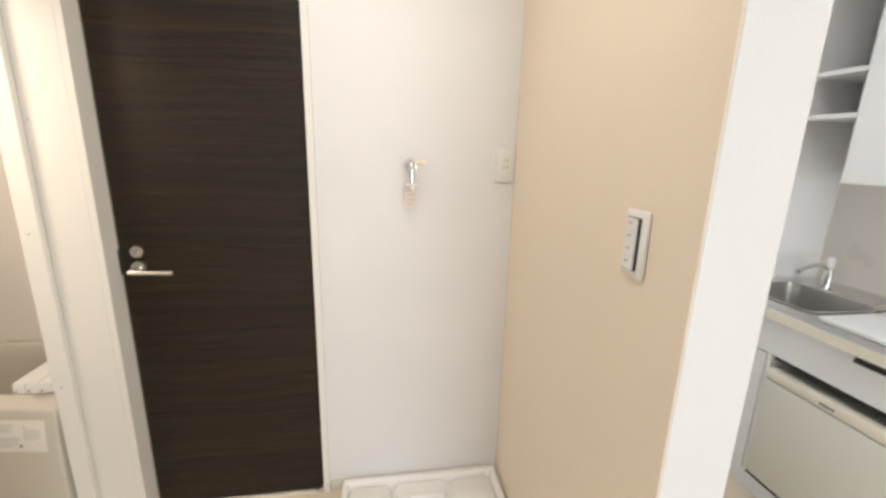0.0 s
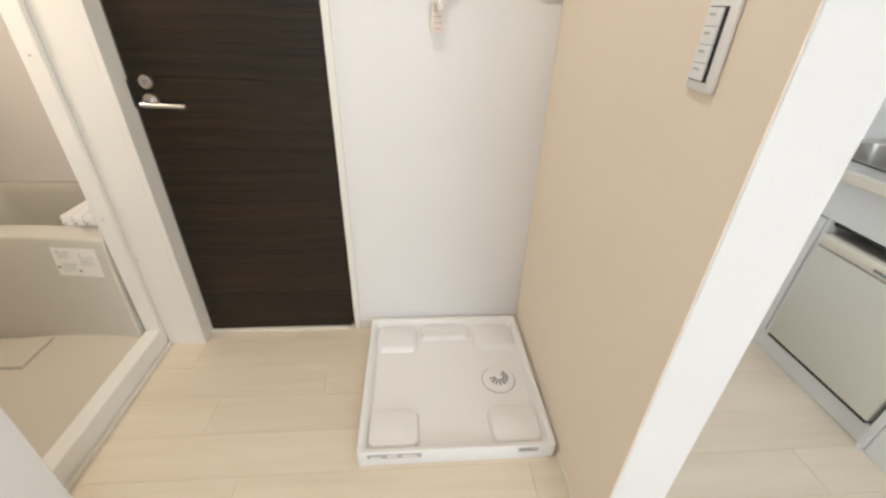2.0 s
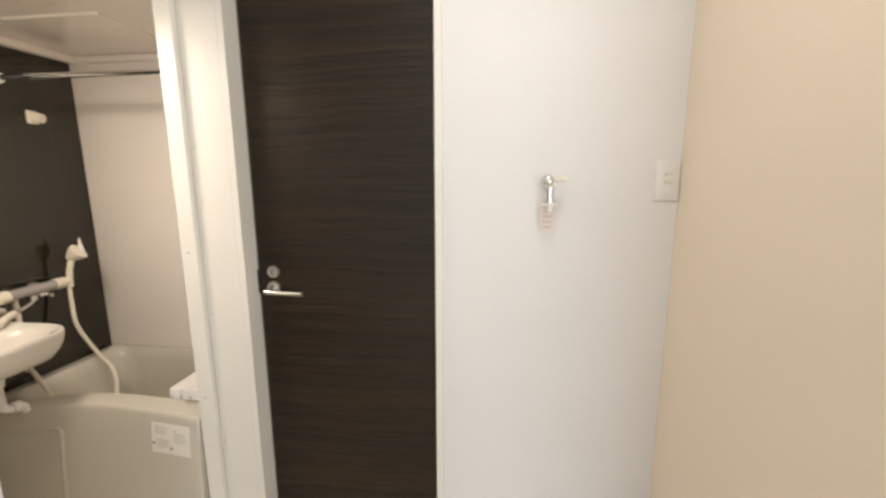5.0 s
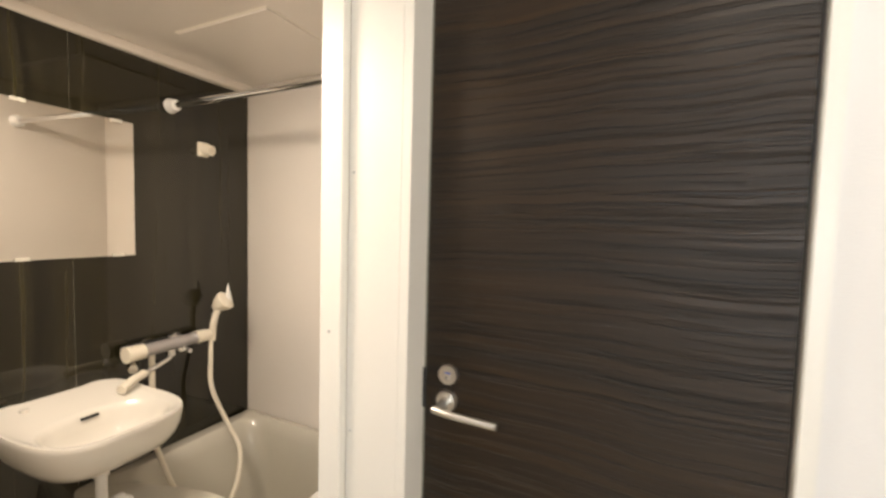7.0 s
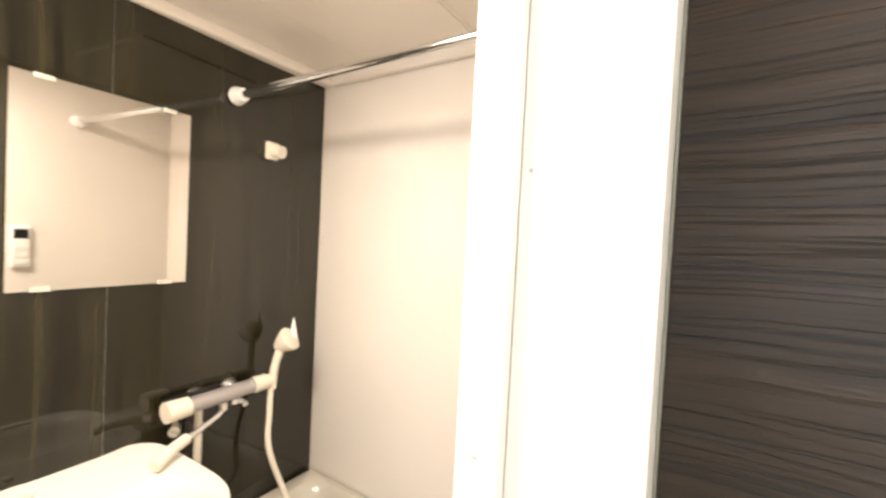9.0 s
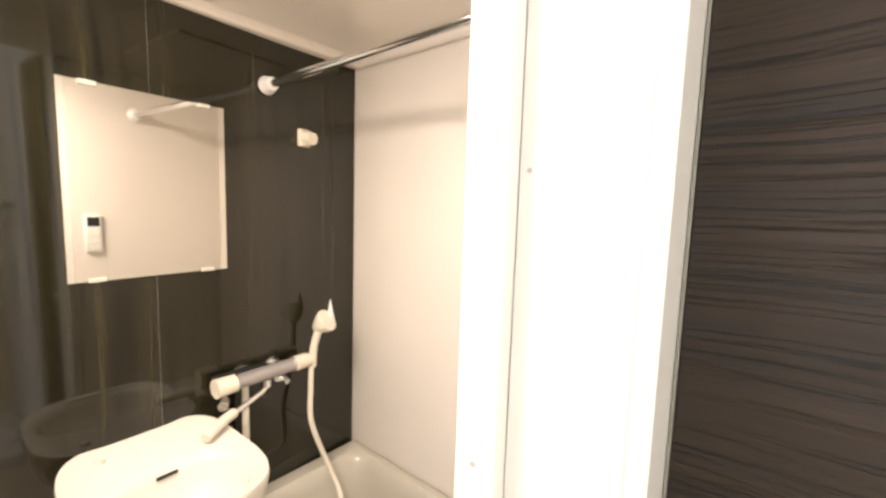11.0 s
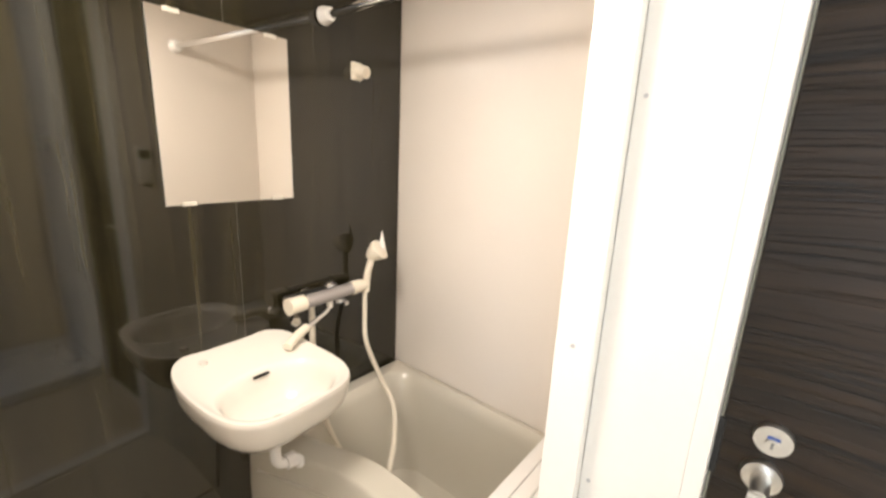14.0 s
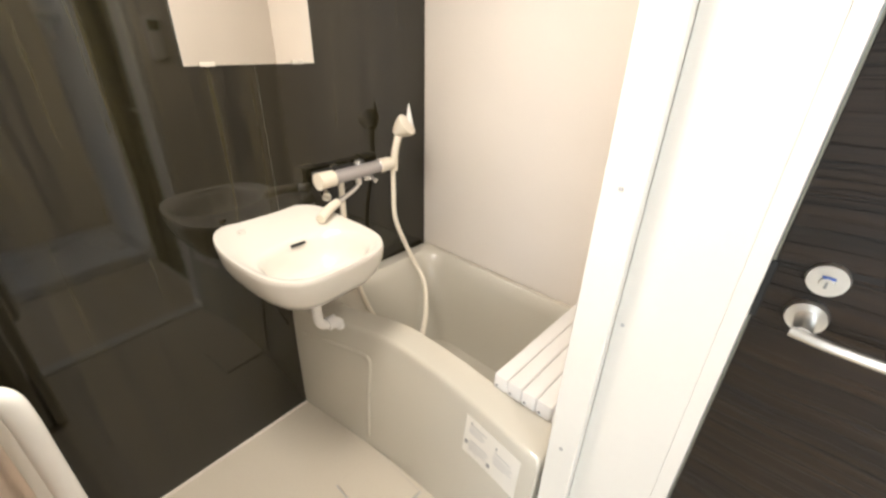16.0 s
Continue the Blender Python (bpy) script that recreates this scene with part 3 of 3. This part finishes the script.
bm = loft(bmesh.new(), [outline(0.0, BZ, 0.006, low=1.0), outline(0.0, 0.28, 0.006, low=0.72), outline(0.0, 0.42, 0.006, low=0.38), outline(0.0, 0.492, 0.006, low=0.08), outline(0.0, 0.508, 0.008, low=0.02), outline(0.003, TZ1 - 0.004, 0.008), outline(0.010, TZ1, 0.010),
                        outline(0.032, TZ1 + 0.001, 0.07, 0.05, west=0.025, east=0.02), outline(0.043, TZ1 - 0.012, 0.08, 0.05, west=0.025, east=0.02), outline(0.052, TZ1 - 0.05, 0.09, 0.05, west=0.03, east=0.02),
                        outline(0.075, 0.24, 0.10, 0.045, west=0.05, east=0.03), outline(0.10, 0.165, 0.10, 0.045, west=0.05, east=0.04), outline(0.14, 0.145, 0.09, 0.045, west=0.05, east=0.04)])
part("shell", bm, TUBMAT, tub, smooth=True)


def apron(x, z):
    """A point on the face of the tub's apron."""
    for (za, wa), (zb, wb) in zip(APRON, APRON[1:]):
        if z <= zb:
            break
    w = wa + (wb - wa) * (z - za) / (zb - za)
    return Vector((x, front(x) + w * (foot(x) - front(x)), z))


def patch(x0, x1, z0, z1, proud, thick=0.0006, nx=6, nz=5):
    """A thin sheet laid on the apron."""
    rows = []
    for off in (proud, proud + thick):
        rows.append([[apron(x0 + (x1 - x0) * i / nx, z0 + (z1 - z0) * j / nz) - Vector((0, off, 0)) for i in range(nx + 1)] for j in range(nz + 1)])
    bm = bmesh.new()
    grids = [[[bm.verts.new(p) for p in line] for line in g] for g in rows]
    for g in grids:
        for j in range(nz):
            for i in range(nx):
                bm.faces.new((g[j][i], g[j][i + 1], g[j + 1][i + 1], g[j + 1][i]))
    rims = [g[0] + [r[-1] for r in g[1:]] + g[-1][-2::-1] + [r[0] for r in g[-2:0:-1]] for g in grids]
    for k in range(len(rims[0])):
        m = (k + 1) % len(rims[0])
        bm.faces.new((rims[0][k], rims[0][m], rims[1][m], rims[1][k]))
    return bm


bm = pipe(bmesh.new(), smooth_path([apron(-0.90, 0.415), apron(-0.78, 0.432), apron(-0.665, 0.436), apron(-0.642, 0.43), apron(-0.634, 0.405), apron(-0.632, 0.28), apron(-0.632, 0.13)], 8), 0.007, 8)
part("apron_ridge", bm, TUBMAT, tub, smooth=True)
sx0, sx1, sz0 = -0.272, -0.105, 0.366
sheet = part("notice_sticker", patch(sx0, sx1, sz0, sz0 + 0.114, 0.0008), PAPER, tub, "white printed notice sticker")
lines = ((0.018, 0.094, 0.05, 0.003), (0.016, 0.086, 0.04, 0.002), (0.014, 0.079, 0.05, 0.002), (0.014, 0.072, 0.045, 0.002), (0.020, 0.048, 0.058, 0.003), (0.020, 0.041, 0.058, 0.002),
         (0.020, 0.034, 0.05, 0.002), (0.020, 0.027, 0.056, 0.002), (0.020, 0.020, 0.03, 0.002), (0.096, 0.076, 0.05, 0.003), (0.096, 0.066, 0.055, 0.002), (0.096, 0.059, 0.05, 0.002),
         (0.096, 0.052, 0.055, 0.002), (0.096, 0.045, 0.035, 0.002))
for u, v, w, h in lines:
    part("print_bar", patch(sx0 + u, sx0 + u + w, sz0 + v, sz0 + v + h, 0.0018, 0.0004, 3, 1), PALEINK, sheet)
for u, v in ((0.010, 0.036), (0.084, 0.022), (0.02, 0.100), (0.100, 0.090)):
    r = 0.005 if v < 0.04 else 0.0025
    part("print_dot", patch(sx0 + u - r, sx0 + u + r, sz0 + v - r, sz0 + v + r, 0.0018, 0.0004, 2, 2), INK, sheet)

cover = thing("bath_cover", "white slatted bath cover rolled up on the tub rim", "bath cover")
for k in range(5):
    x = -0.258 + k * 0.0395
    bm = boxes((x, x + 0.0385, 0.004, 0.455, TZ1 + 0.002, TZ1 + 0.046 + 0.001 * (k % 2)), bevel=0.005)
    sl = part("slat", bm, PLASTIC, cover, smooth=True)
    part("end_hole", rod(bmesh.new(), (x + 0.010, 0.0035, TZ1 + 0.014), (x + 0.010, 0.0025, TZ1 + 0.014), 0.0035, None, 12), INK, sl)

# ---- wash basin over the tub ----
basin = thing("wash_basin", "white ceramic wash basin on the dark wall", "wash basin")
BCY, RZ = -0.205, 0.820


def dshape(s, z, lift=0.0, n=64):
    """A wide D with its back on the wall, scaled about its middle; lift raises the ledge at the wall."""
    pts = []
    cx = BX + 0.17
    for k in range(n):
        t = 2 * math.pi * k / n
        co, si = math.cos(t), math.sin(t)
        a, e = (0.217, 2 / 3.0) if co > 0 else (0.185, 2 / 2.9)
        x = max(BX - 0.006, cx + s * a * math.copysign(abs(co) ** e, co))
        y = BCY + s * 0.170 * math.copysign(abs(si) ** (2 / 3.9), si)
        w = min(1, max(0, (BX + 0.16 - x) / 0.15))
        pts.append((x, y, z + lift * w * w * (3 - 2 * w)))
    return pts


def bowl(sx, sy, z, cx, n=64):
    pts = []
    for k in range(n):
        co, si = math.cos(2 * math.pi * k / n), math.sin(2 * math.pi * k / n)
        e = 0.8 if co < 0 else 0.95
        pts.append((cx + sx * math.copysign(abs(co) ** e, co), BCY - 0.002 + sy * math.copysign(abs(si) ** 0.88, si), z))
    return pts


LIFT = 0.014
bm = loft(bmesh.new(), [dshape(0.42, RZ - 0.122), dshape(0.64, RZ - 0.115), dshape(0.82, RZ - 0.098), dshape(0.925, RZ - 0.070), dshape(0.975, RZ - 0.042), dshape(0.996, RZ - 0.014, LIFT), dshape(0.999, RZ - 0.006, LIFT), dshape(0.988, RZ, LIFT), dshape(0.955, RZ, LIFT),
                        dshape(0.925, RZ - 0.003, LIFT), bowl(0.112, 0.143, RZ - 0.007, BX + 0.262), bowl(0.105, 0.136, RZ - 0.012, BX + 0.262), bowl(0.097, 0.127, RZ - 0.026, BX + 0.262), bowl(0.090, 0.118, RZ - 0.052, BX + 0.260), bowl(0.074, 0.096, RZ - 0.086, BX + 0.256), bowl(0.05, 0.06, RZ - 0.102, BX + 0.25), bowl(0.026, 0.026, RZ - 0.108, BX + 0.25)])
bs = part("bowl", bm, CERAMIC, basin, smooth=True)
ov = boxes((-0.001, 0.003, -0.021, 0.021, -0.004, 0.004), bevel=0.001)
bmesh.ops.transform(ov, verts=ov.verts, matrix=Matrix.Translation((BX + 0.1660, BCY + 0.004, RZ - 0.022)) @ Matrix.Rotation(radians(-24), 4, 'Y'))
faucet_hole = rod(bmesh.new(), (BX + 0.055, BCY - 0.085, RZ - 0.002), (BX + 0.055, BCY - 0.085, RZ + 0.013), 0.011, 0.009, 20)
part("plug_cap", faucet_hole, CERAMIC, basin, smooth=True)
part("overflow_slot", ov, BLACK, basin, "dark overflow slot")
part("drain_plug", rod(bmesh.new(), (BX + 0.25, BCY - 0.002, RZ - 0.112), (BX + 0.25, BCY - 0.002, RZ - 0.104), 0.022, 0.019, 24), CHROME, basin, smooth=True)
WX, WY = BX + 0.215, BCY + 0.002
bm = rod(bmesh.new(), (WX, WY, RZ - 0.112), (WX, WY, RZ - 0.155), 0.027, 0.020)
pipe(bm, smooth_path([(WX, WY, RZ - 0.15), (WX, WY, RZ - 0.225), (WX + 0.001, WY + 0.004, RZ - 0.252), (WX + 0.003, WY + 0.020, RZ - 0.266), (WX + 0.004, WY + 0.045, RZ - 0.268)], 7), 0.0135)
rod(bm, (WX, WY, RZ - 0.150), (WX, WY, RZ - 0.172), 0.0185)
rod(bm, (WX + 0.003, WY + 0.026, RZ - 0.268), (WX + 0.005, WY + 0.052, RZ - 0.268), 0.020)
pipe(bm, smooth_path([(WX + 0.005, WY + 0.045, RZ - 0.268), (WX + 0.006, WY + 0.062, RZ - 0.278), (WX + 0.006, WY + 0.066, TZ1)], 6), 0.0125)
part("waste_pipe", bm, PLASTIC, basin, "white waste pipe into the tub apron", smooth=True)

# ---- shower mixer ----
mixer = thing("shower_mixer", "cream and chrome thermostatic shower mixer on the wall", "shower mixer")
MX, MZ = BX + 0.050, 0.905
part("body", rod(bmesh.new(), (MX, 0.012, MZ), (MX, 0.185, MZ), 0.0205, None, 28), MIXERGREY, mixer, "satin grey mixer body", smooth=True)
for name, a, b, r in (("temperature_knob", -0.045, 0.008, 0.026), ("flow_knob", 0.189, 0.235, 0.024)):
    bm = rod(bmesh.new(), (MX, a, MZ), (MX, b, MZ), r, r * 0.94, 28)
    kn = part(name, bm, CREAMPLASTIC, mixer, "cream plastic knob", smooth=True)
    part("ring", rod(bmesh.new(), (MX, b + 0.0005 if a < 0 else a - 0.0005, MZ), (MX, b + 0.004 if a < 0 else a - 0.0045, MZ), r * 0.98, None, 28), CHROME, kn, smooth=True)
for y in (0.05, 0.15):
    bm = rod(bmesh.new(), (BX + 0.001, y, MZ + 0.002), (BX + 0.008, y, MZ + 0.002), 0.024, 0.021, 28)
    rod(bm, (BX + 0.008, y, MZ + 0.002), (MX, y, MZ), 0.013)
    part("wall_leg", bm, CHROME, mixer, smooth=True)
part("bracket", boxes((BX + 0.001, BX + 0.03, -0.035, 0.115, MZ - 0.022, MZ + 0.020), bevel=0.008), BLACK, mixer, "black block for the mixer's dark reflection in the wall")
bm = rod(bmesh.new(), (MX + 0.002, 0.10, MZ - 0.018), (MX + 0.002, 0.10, MZ - 0.040), 0.013)
pipe(bm, smooth_path([(MX + 0.002, 0.10, MZ - 0.032), (MX + 0.008, 0.085, MZ - 0.046), (MX + 0.03, 0.03, MZ - 0.054), (MX + 0.055, -0.03, MZ - 0.058)], 8), 0.0085)
part("spout", bm, CHROME, mixer, "thin swivel chrome spout", smooth=True)
bm = pipe(bmesh.new(), smooth_path([(MX + 0.052, -0.022, MZ - 0.057), (MX + 0.075, -0.07, MZ - 0.060), (MX + 0.095, -0.112, MZ - 0.070)], 6), 0.0135)
part("spout_tip", bm, CREAMPLASTIC, mixer, smooth=True)
bm = rod(bmesh.new(), (MX + 0.002, 0.135, MZ - 0.018), (MX + 0.002, 0.135, MZ - 0.032), 0.014)
part("diverter", bm, CHROME, mixer, smooth=True)
bm = rod(bmesh.new(), (MX - 0.004, -0.02, MZ - 0.045), (MX + 0.022, -0.035, MZ - 0.045), 0.016, 0.013)
part("check_valve", bm, CHROME, mixer, "round chrome valve knob", smooth=True)
bm = rod(bmesh.new(), (MX + 0.006, 0.150, MZ - 0.03), (MX + 0.030, 0.150, MZ - 0.034), 0.010, 0.008)
part("valve_pin", bm, CHROME, mixer, smooth=True)
part("down_pipe", rod(bmesh.new(), (BX + 0.04, 0.042, MZ - 0.01), (BX + 0.04, 0.042, TZ1 + 0.06), 0.0095), CREAMPLASTIC, mixer, smooth=True)
bm = rod(bmesh.new(), (MX, 0.236, MZ), (MX, 0.258, MZ), 0.019)
part("hose_holder", bm, CREAMPLASTIC, mixer, smooth=True)

shower = thing("hand_shower", "cream hand shower with hose on the mixer holder", "hand shower")
bm = pipe(bmesh.new(), smooth_path([(MX + 0.006, 0.255, MZ - 0.025), (MX + 0.010, 0.258, MZ + 0.04), (MX + 0.020, 0.268, MZ + 0.095)], 6), 0.0125)
part("grip", bm, CREAMPLASTIC, shower, smooth=True)
bm = loft(bmesh.new(), [[(p[0], p[1], p[2]) for p in rounded(-r, r, -r, r, r * 0.95, z)] for r, z in ((0.013, -0.034), (0.026, -0.014), (0.036, 0.010), (0.037, 0.020), (0.030, 0.024))], cap_first=True)
hd = Matrix.Translation((MX + 0.032, 0.276, MZ + 0.118)) @ Matrix.Rotation(radians(50), 4, 'Y') @ Matrix.Rotation(radians(-18), 4, 'X')
bmesh.ops.transform(bm, verts=bm.verts, matrix=hd)
part("head", bm, CREAMPLASTIC, shower, smooth=True)
bm = bmesh.new()
bmesh.ops.create_cone(bm, cap_ends=True, segments=14, radius1=0.015, radius2=0.001, depth=0.068, matrix=Matrix.Translation((MX + 0.034, 0.303, MZ + 0.157)))
part("head_tip", bm, PLASTIC, shower, smooth=True)
pts = smooth_path([(MX + 0.006, 0.250, MZ - 0.02), (MX + 0.012, 0.244, MZ - 0.09), (MX + 0.03, 0.234, MZ - 0.20), (MX + 0.075, 0.266, MZ - 0.345), (MX + 0.14, 0.262, MZ - 0.42), (MX + 0.22, 0.185, MZ - 0.47), (MX + 0.285, 0.095, MZ - 0.49), (MX + 0.28, 0.07, MZ - 0.60), (MX + 0.20, 0.085, MZ - 0.64),
                   (MX + 0.12, 0.07, MZ - 0.55), (MX + 0.085, 0.038, MZ - 0.44), (MX + 0.055, 0.026, MZ - 0.36), (MX + 0.015, 0.032, MZ - 0.315), (MX - 0.01, 0.042, MZ - 0.31)], 8)
part("hose", pipe(bmesh.new(), pts, 0.0085, 12), CREAMPLASTIC, shower, "long cream plastic hose", smooth=True)

hold = thing("shower_hook", "cream plastic shower holder on the dark wall", "shower holder")
part("base", boxes((BX + 0.0005, BX + 0.014, 0.238, 0.282, 1.578, 1.632), bevel=0.005), CREAMPLASTIC, hold, smooth=True)
bm = rod(bmesh.new(), (BX + 0.012, 0.262, 1.606), (BX + 0.045, 0.268, 1.600), 0.022, 0.019)
part("cup", bm, CREAMPLASTIC, hold, smooth=True)

rail = thing("shower_rail", "chrome rail across the bathtub between the walls", "rail")
RY, RZ2 = 0.139, 1.734
part("bar", rod(bmesh.new(), (BX + 0.02, RY, RZ2), (BE - 0.02, RY, RZ2), 0.011, None, 20), CHROME, rail, smooth=True)
for a, b in ((BX + 0.0005, BX + 0.034), (BE - 0.0015, BE - 0.035)):
    part("end_bracket", rod(bmesh.new(), (a, RY, RZ2), (b, RY, RZ2), 0.026, 0.018, 24), PLASTIC, rail, "white end bracket", smooth=True)

mir = thing("wall_mirror", "frameless rectangular mirror with small clips", "mirror")
part("glass", boxes((BX + 0.001, BX + 0.006, -0.315, 0.016, 1.218, 1.645), bevel=0.0008), MIRROR, mir)
for y in (-0.265, -0.035):
    for z in (1.2165, 1.6365):
        part("clip", boxes((BX + 0.0065, BX + 0.010, y - 0.016, y + 0.016, z, z + 0.010), bevel=0.001), CLIP, mir)
for fixture in (mir, basin, mixer, shower, hold):
    fixture.matrix_world = SQUARE

ctl = thing("bath_controller", "white bath water controller with dark display", "controller")
part("case", boxes((BE - 0.015, BE - 0.0015, -0.042, 0.009, 1.19, 1.335), bevel=0.004), PLASTIC, ctl, smooth=True)
part("display", boxes((BE - 0.0164, BE - 0.0151, -0.035, 0.002, 1.29, 1.323)), BLACK, ctl)
for z in (1.20, 1.225, 1.25):
    part("button", boxes((BE - 0.0166, BE - 0.0151, -0.034, 0.001, z, z + 0.014), bevel=0.0006), FRAME, ctl)

fd = thing("floor_drain", "square cream cover over the bathroom floor drain", "floor drain")
part("cover", boxes((-0.585, -0.395, -0.275, -0.119, BZ + 0.0005, BZ + 0.010), bevel=0.003), BATHFLOOR, fd)
part("joint", boxes((-0.588, -0.392, -0.278, -0.116, BZ + 0.0002, BZ + 0.002)), PALEINK, fd)

# ---- kitchen beyond the partition ----
KX = 2.55
unit = thing("kitchen_unit", "white kitchen unit with open bay for a fridge", "kitchen unit")
part("side_panel", boxes((KX, 3.195, 0.16, 0.19, 0, 0.775)), LAMINATE, unit)
part("side_panel", boxes((KX + 0.004, 3.195, -0.205, -0.19, 0.09, 0.63)), LAMINATE, unit)
part("door", boxes((KX, KX + 0.018, -0.186, 0.158, 0.09, 0.625), bevel=0.002), LAMINATE, unit)
part("apron", boxes((KX, KX + 0.018, -1.0, 0.158, 0.632, 0.775), bevel=0.002), LAMINATE, unit)
part("plinth", boxes((KX + 0.01, 3.19, -0.665, 0.158, 0.0, 0.088), bevel=0.002), LAMINATE, unit)
part("bay_shade", boxes((KX + 0.02, 3.19, -0.66, -0.206, 0.61, 0.63)), BLACK, unit, "black board drawn as the shade above the fridge")
part("side_panel", boxes((KX - 0.012, 3.195, -0.690, -0.672, 0, 0.63)), LAMINATE, unit)
part("door", boxes((KX, KX + 0.018, -1.0, -0.693, 0.0, 0.625), bevel=0.002), LAMINATE, unit)
part("control_panel", boxes((KX - 0.003, KX - 0.0005, -0.60, -0.475, 0.745, 0.772), bevel=0.0008), BLACK, unit, "black control strip")
top = thing("worktop", "steel worktop with sunk sink over the unit", "worktop")
part("slab", boxes((KX - 0.02, 2.65, -1.0, 0.192, 0.778, 0.815), (2.65, 3.0, -1.0, -0.24, 0.778, 0.815), (3.0, 3.198, -1.0, 0.192, 0.778, 0.815), (2.65, 3.0, 0.14, 0.192, 0.778, 0.815), bevel=0.004), STEEL, top)
bm = loft(bmesh.new(), [rounded(2.64, 3.01, -0.25, 0.15, 0.05, 0.818), rounded(2.66, 2.99, -0.23, 0.13, 0.05, 0.816), rounded(2.67, 2.98, -0.22, 0.12, 0.05, 0.66), rounded(2.70, 2.95, -0.19, 0.09, 0.04, 0.65)])
part("sink_bowl", bm, STEEL, top, "brushed steel sink bowl", smooth=True)
part("edge_band", boxes((KX - 0.0245, KX - 0.0205, -1.0, 0.192, 0.776, 0.813), bevel=0.001), CREAMPLASTIC, top)
kt = thing("kitchen_faucet", "chrome kitchen faucet behind the sink", "faucet")
bm = rod(bmesh.new(), (3.07, 0.05, 0.816), (3.07, 0.05, 0.90), 0.02, 0.017)
pipe(bm, smooth_path([(3.07, 0.05, 0.89), (3.02, 0.05, 0.92), (2.93, 0.04, 0.915), (2.88, 0.035, 0.895)], 6), 0.010)
part("body", bm, CHROME, kt, smooth=True)
part("lever", boxes((3.05, 3.085, 0.04, 0.06, 0.905, 0.955), bevel=0.005), PLASTIC, kt, smooth=True)
hob = thing("cooktop", "white flat cooktop set on the worktop", "cooktop")
part("plate", boxes((2.60, 3.05, -0.72, -0.30, 0.816, 0.835), bevel=0.006), LAMINATE, hob, smooth=True)
part("ring", rod(bmesh.new(), (2.82, -0.52, 0.8355), (2.82, -0.52, 0.842), 0.10, 0.09, 36), PLASTIC, hob, smooth=True)
fr = thing("mini_fridge", "beige mini fridge standing in the kitchen unit", "fridge")
part("body", boxes((KX + 0.03, 3.0, -0.655, -0.212, 0.09, 0.575), bevel=0.006), FRIDGE, fr)
fdoor = part("door", boxes((KX - 0.012, KX + 0.028, -0.655, -0.212, 0.103, 0.535), bevel=0.006), FRIDGE, fr, smooth=True)
part("top_band", boxes((KX - 0.014, KX + 0.028, -0.655, -0.212, 0.538, 0.582), bevel=0.008), CREAMPLASTIC, fr, "cream top band", smooth=True)
part("badge", boxes((KX - 0.0160, KX - 0.0145, -0.47, -0.42, 0.552, 0.561)), INK, fr)
part("foot_strip", boxes((KX - 0.008, KX + 0.02, -0.65, -0.216, 0.091, 0.1025)), BLACK, fr)
uc = thing("wall_cabinet", "white kitchen wall cabinet with open end shelves", "cabinet")
part("body", boxes((2.885, 3.198, -1.0, -0.058, 1.30, 2.15), bevel=0.002), LAMINATE, uc)
part("door", boxes((2.865, 2.883, -0.53, -0.06, 1.302, 2.148), bevel=0.002), LAMINATE, uc)
part("door", boxes((2.865, 2.883, -1.0, -0.533, 1.302, 2.148), bevel=0.002), LAMINATE, uc)
for z in (1.56, 1.735, 2.12):
    part("shelf", boxes((2.89, 3.198, -0.056, 0.19, z, z + 0.02), bevel=0.002), PLASTIC, uc)
part("back_panel", boxes((3.185, 3.198, -0.056, 0.19, 1.58, 2.14)), LAMINATE, uc)

# ---- hall ceiling lamp ----
hl = thing("ceiling_downlight", "small round warm ceiling downlight in the hall", "lamp")
part("ring", rod(bmesh.new(), (0.95, -0.68, H), (0.95, -0.68, H - 0.012), 0.075, 0.07, 36), PLASTIC, hl, smooth=True)
part("diffuser", rod(bmesh.new(), (0.95, -0.68, H - 0.012), (0.95, -0.68, H - 0.018), 0.058, 0.055, 36), LAMPGLOW, hl, smooth=True)

kl = thing("kitchen_fill_fixture", "unseen tube ceiling light added to brighten the kitchen", "lamp")
part("base", boxes((1.87, 2.43, -0.83, -0.67, H - 0.03, H - 0.0005), bevel=0.006), PLASTIC, kl)
part("diffuser", boxes((1.89, 2.41, -0.81, -0.69, H - 0.065, H - 0.031), bevel=0.012), KITCHENFILL, kl, smooth=True)

# ---- floor boards ----
bw, bl = 0.152, 0.91
meshes = {}


def board(x0, x1, y0, y1):
    key = (round(x1 - x0, 3), round(y1 - y0, 3))
    if key not in meshes:
        w, d = key
        bm = bmesh.new()
        g, c = 0.0003, 0.0007
        loft(bm, [[(g, g, -0.0118), (w - g, g, -0.0118), (w - g, d - g, -0.0118), (g, d - g, -0.0118)],
                  [(g, g, -c), (w - g, g, -c), (w - g, d - g, -c), (g, d - g, -c)],
                  [(g + c, g + c, 0), (w - g - c, g + c, 0), (w - g - c, d - g - c, 0), (g + c, d - g - c, 0)]])
        me = bpy.data.meshes.new("board")
        bmesh.ops.recalc_face_normals(bm, faces=bm.faces)
        bm.to_mesh(me)
        bm.free()
        me.materials.append(PLANK)
        meshes[key] = me
    ob = new("board", meshes[key])
    ob.location = (x0, y0, 0)
    ob.parent = floor


row = 0
y = 0.24
while y > -4.18:
    x = -0.02 - (row * 0.37) % bl
    while x < 3.24:
        a, b = max(x, -0.02), min(x + bl, 3.24)
        if b - a > 0.02:
            board(a, b, max(y - bw, -4.19), y)
        x += bl
    y -= bw
    row += 1
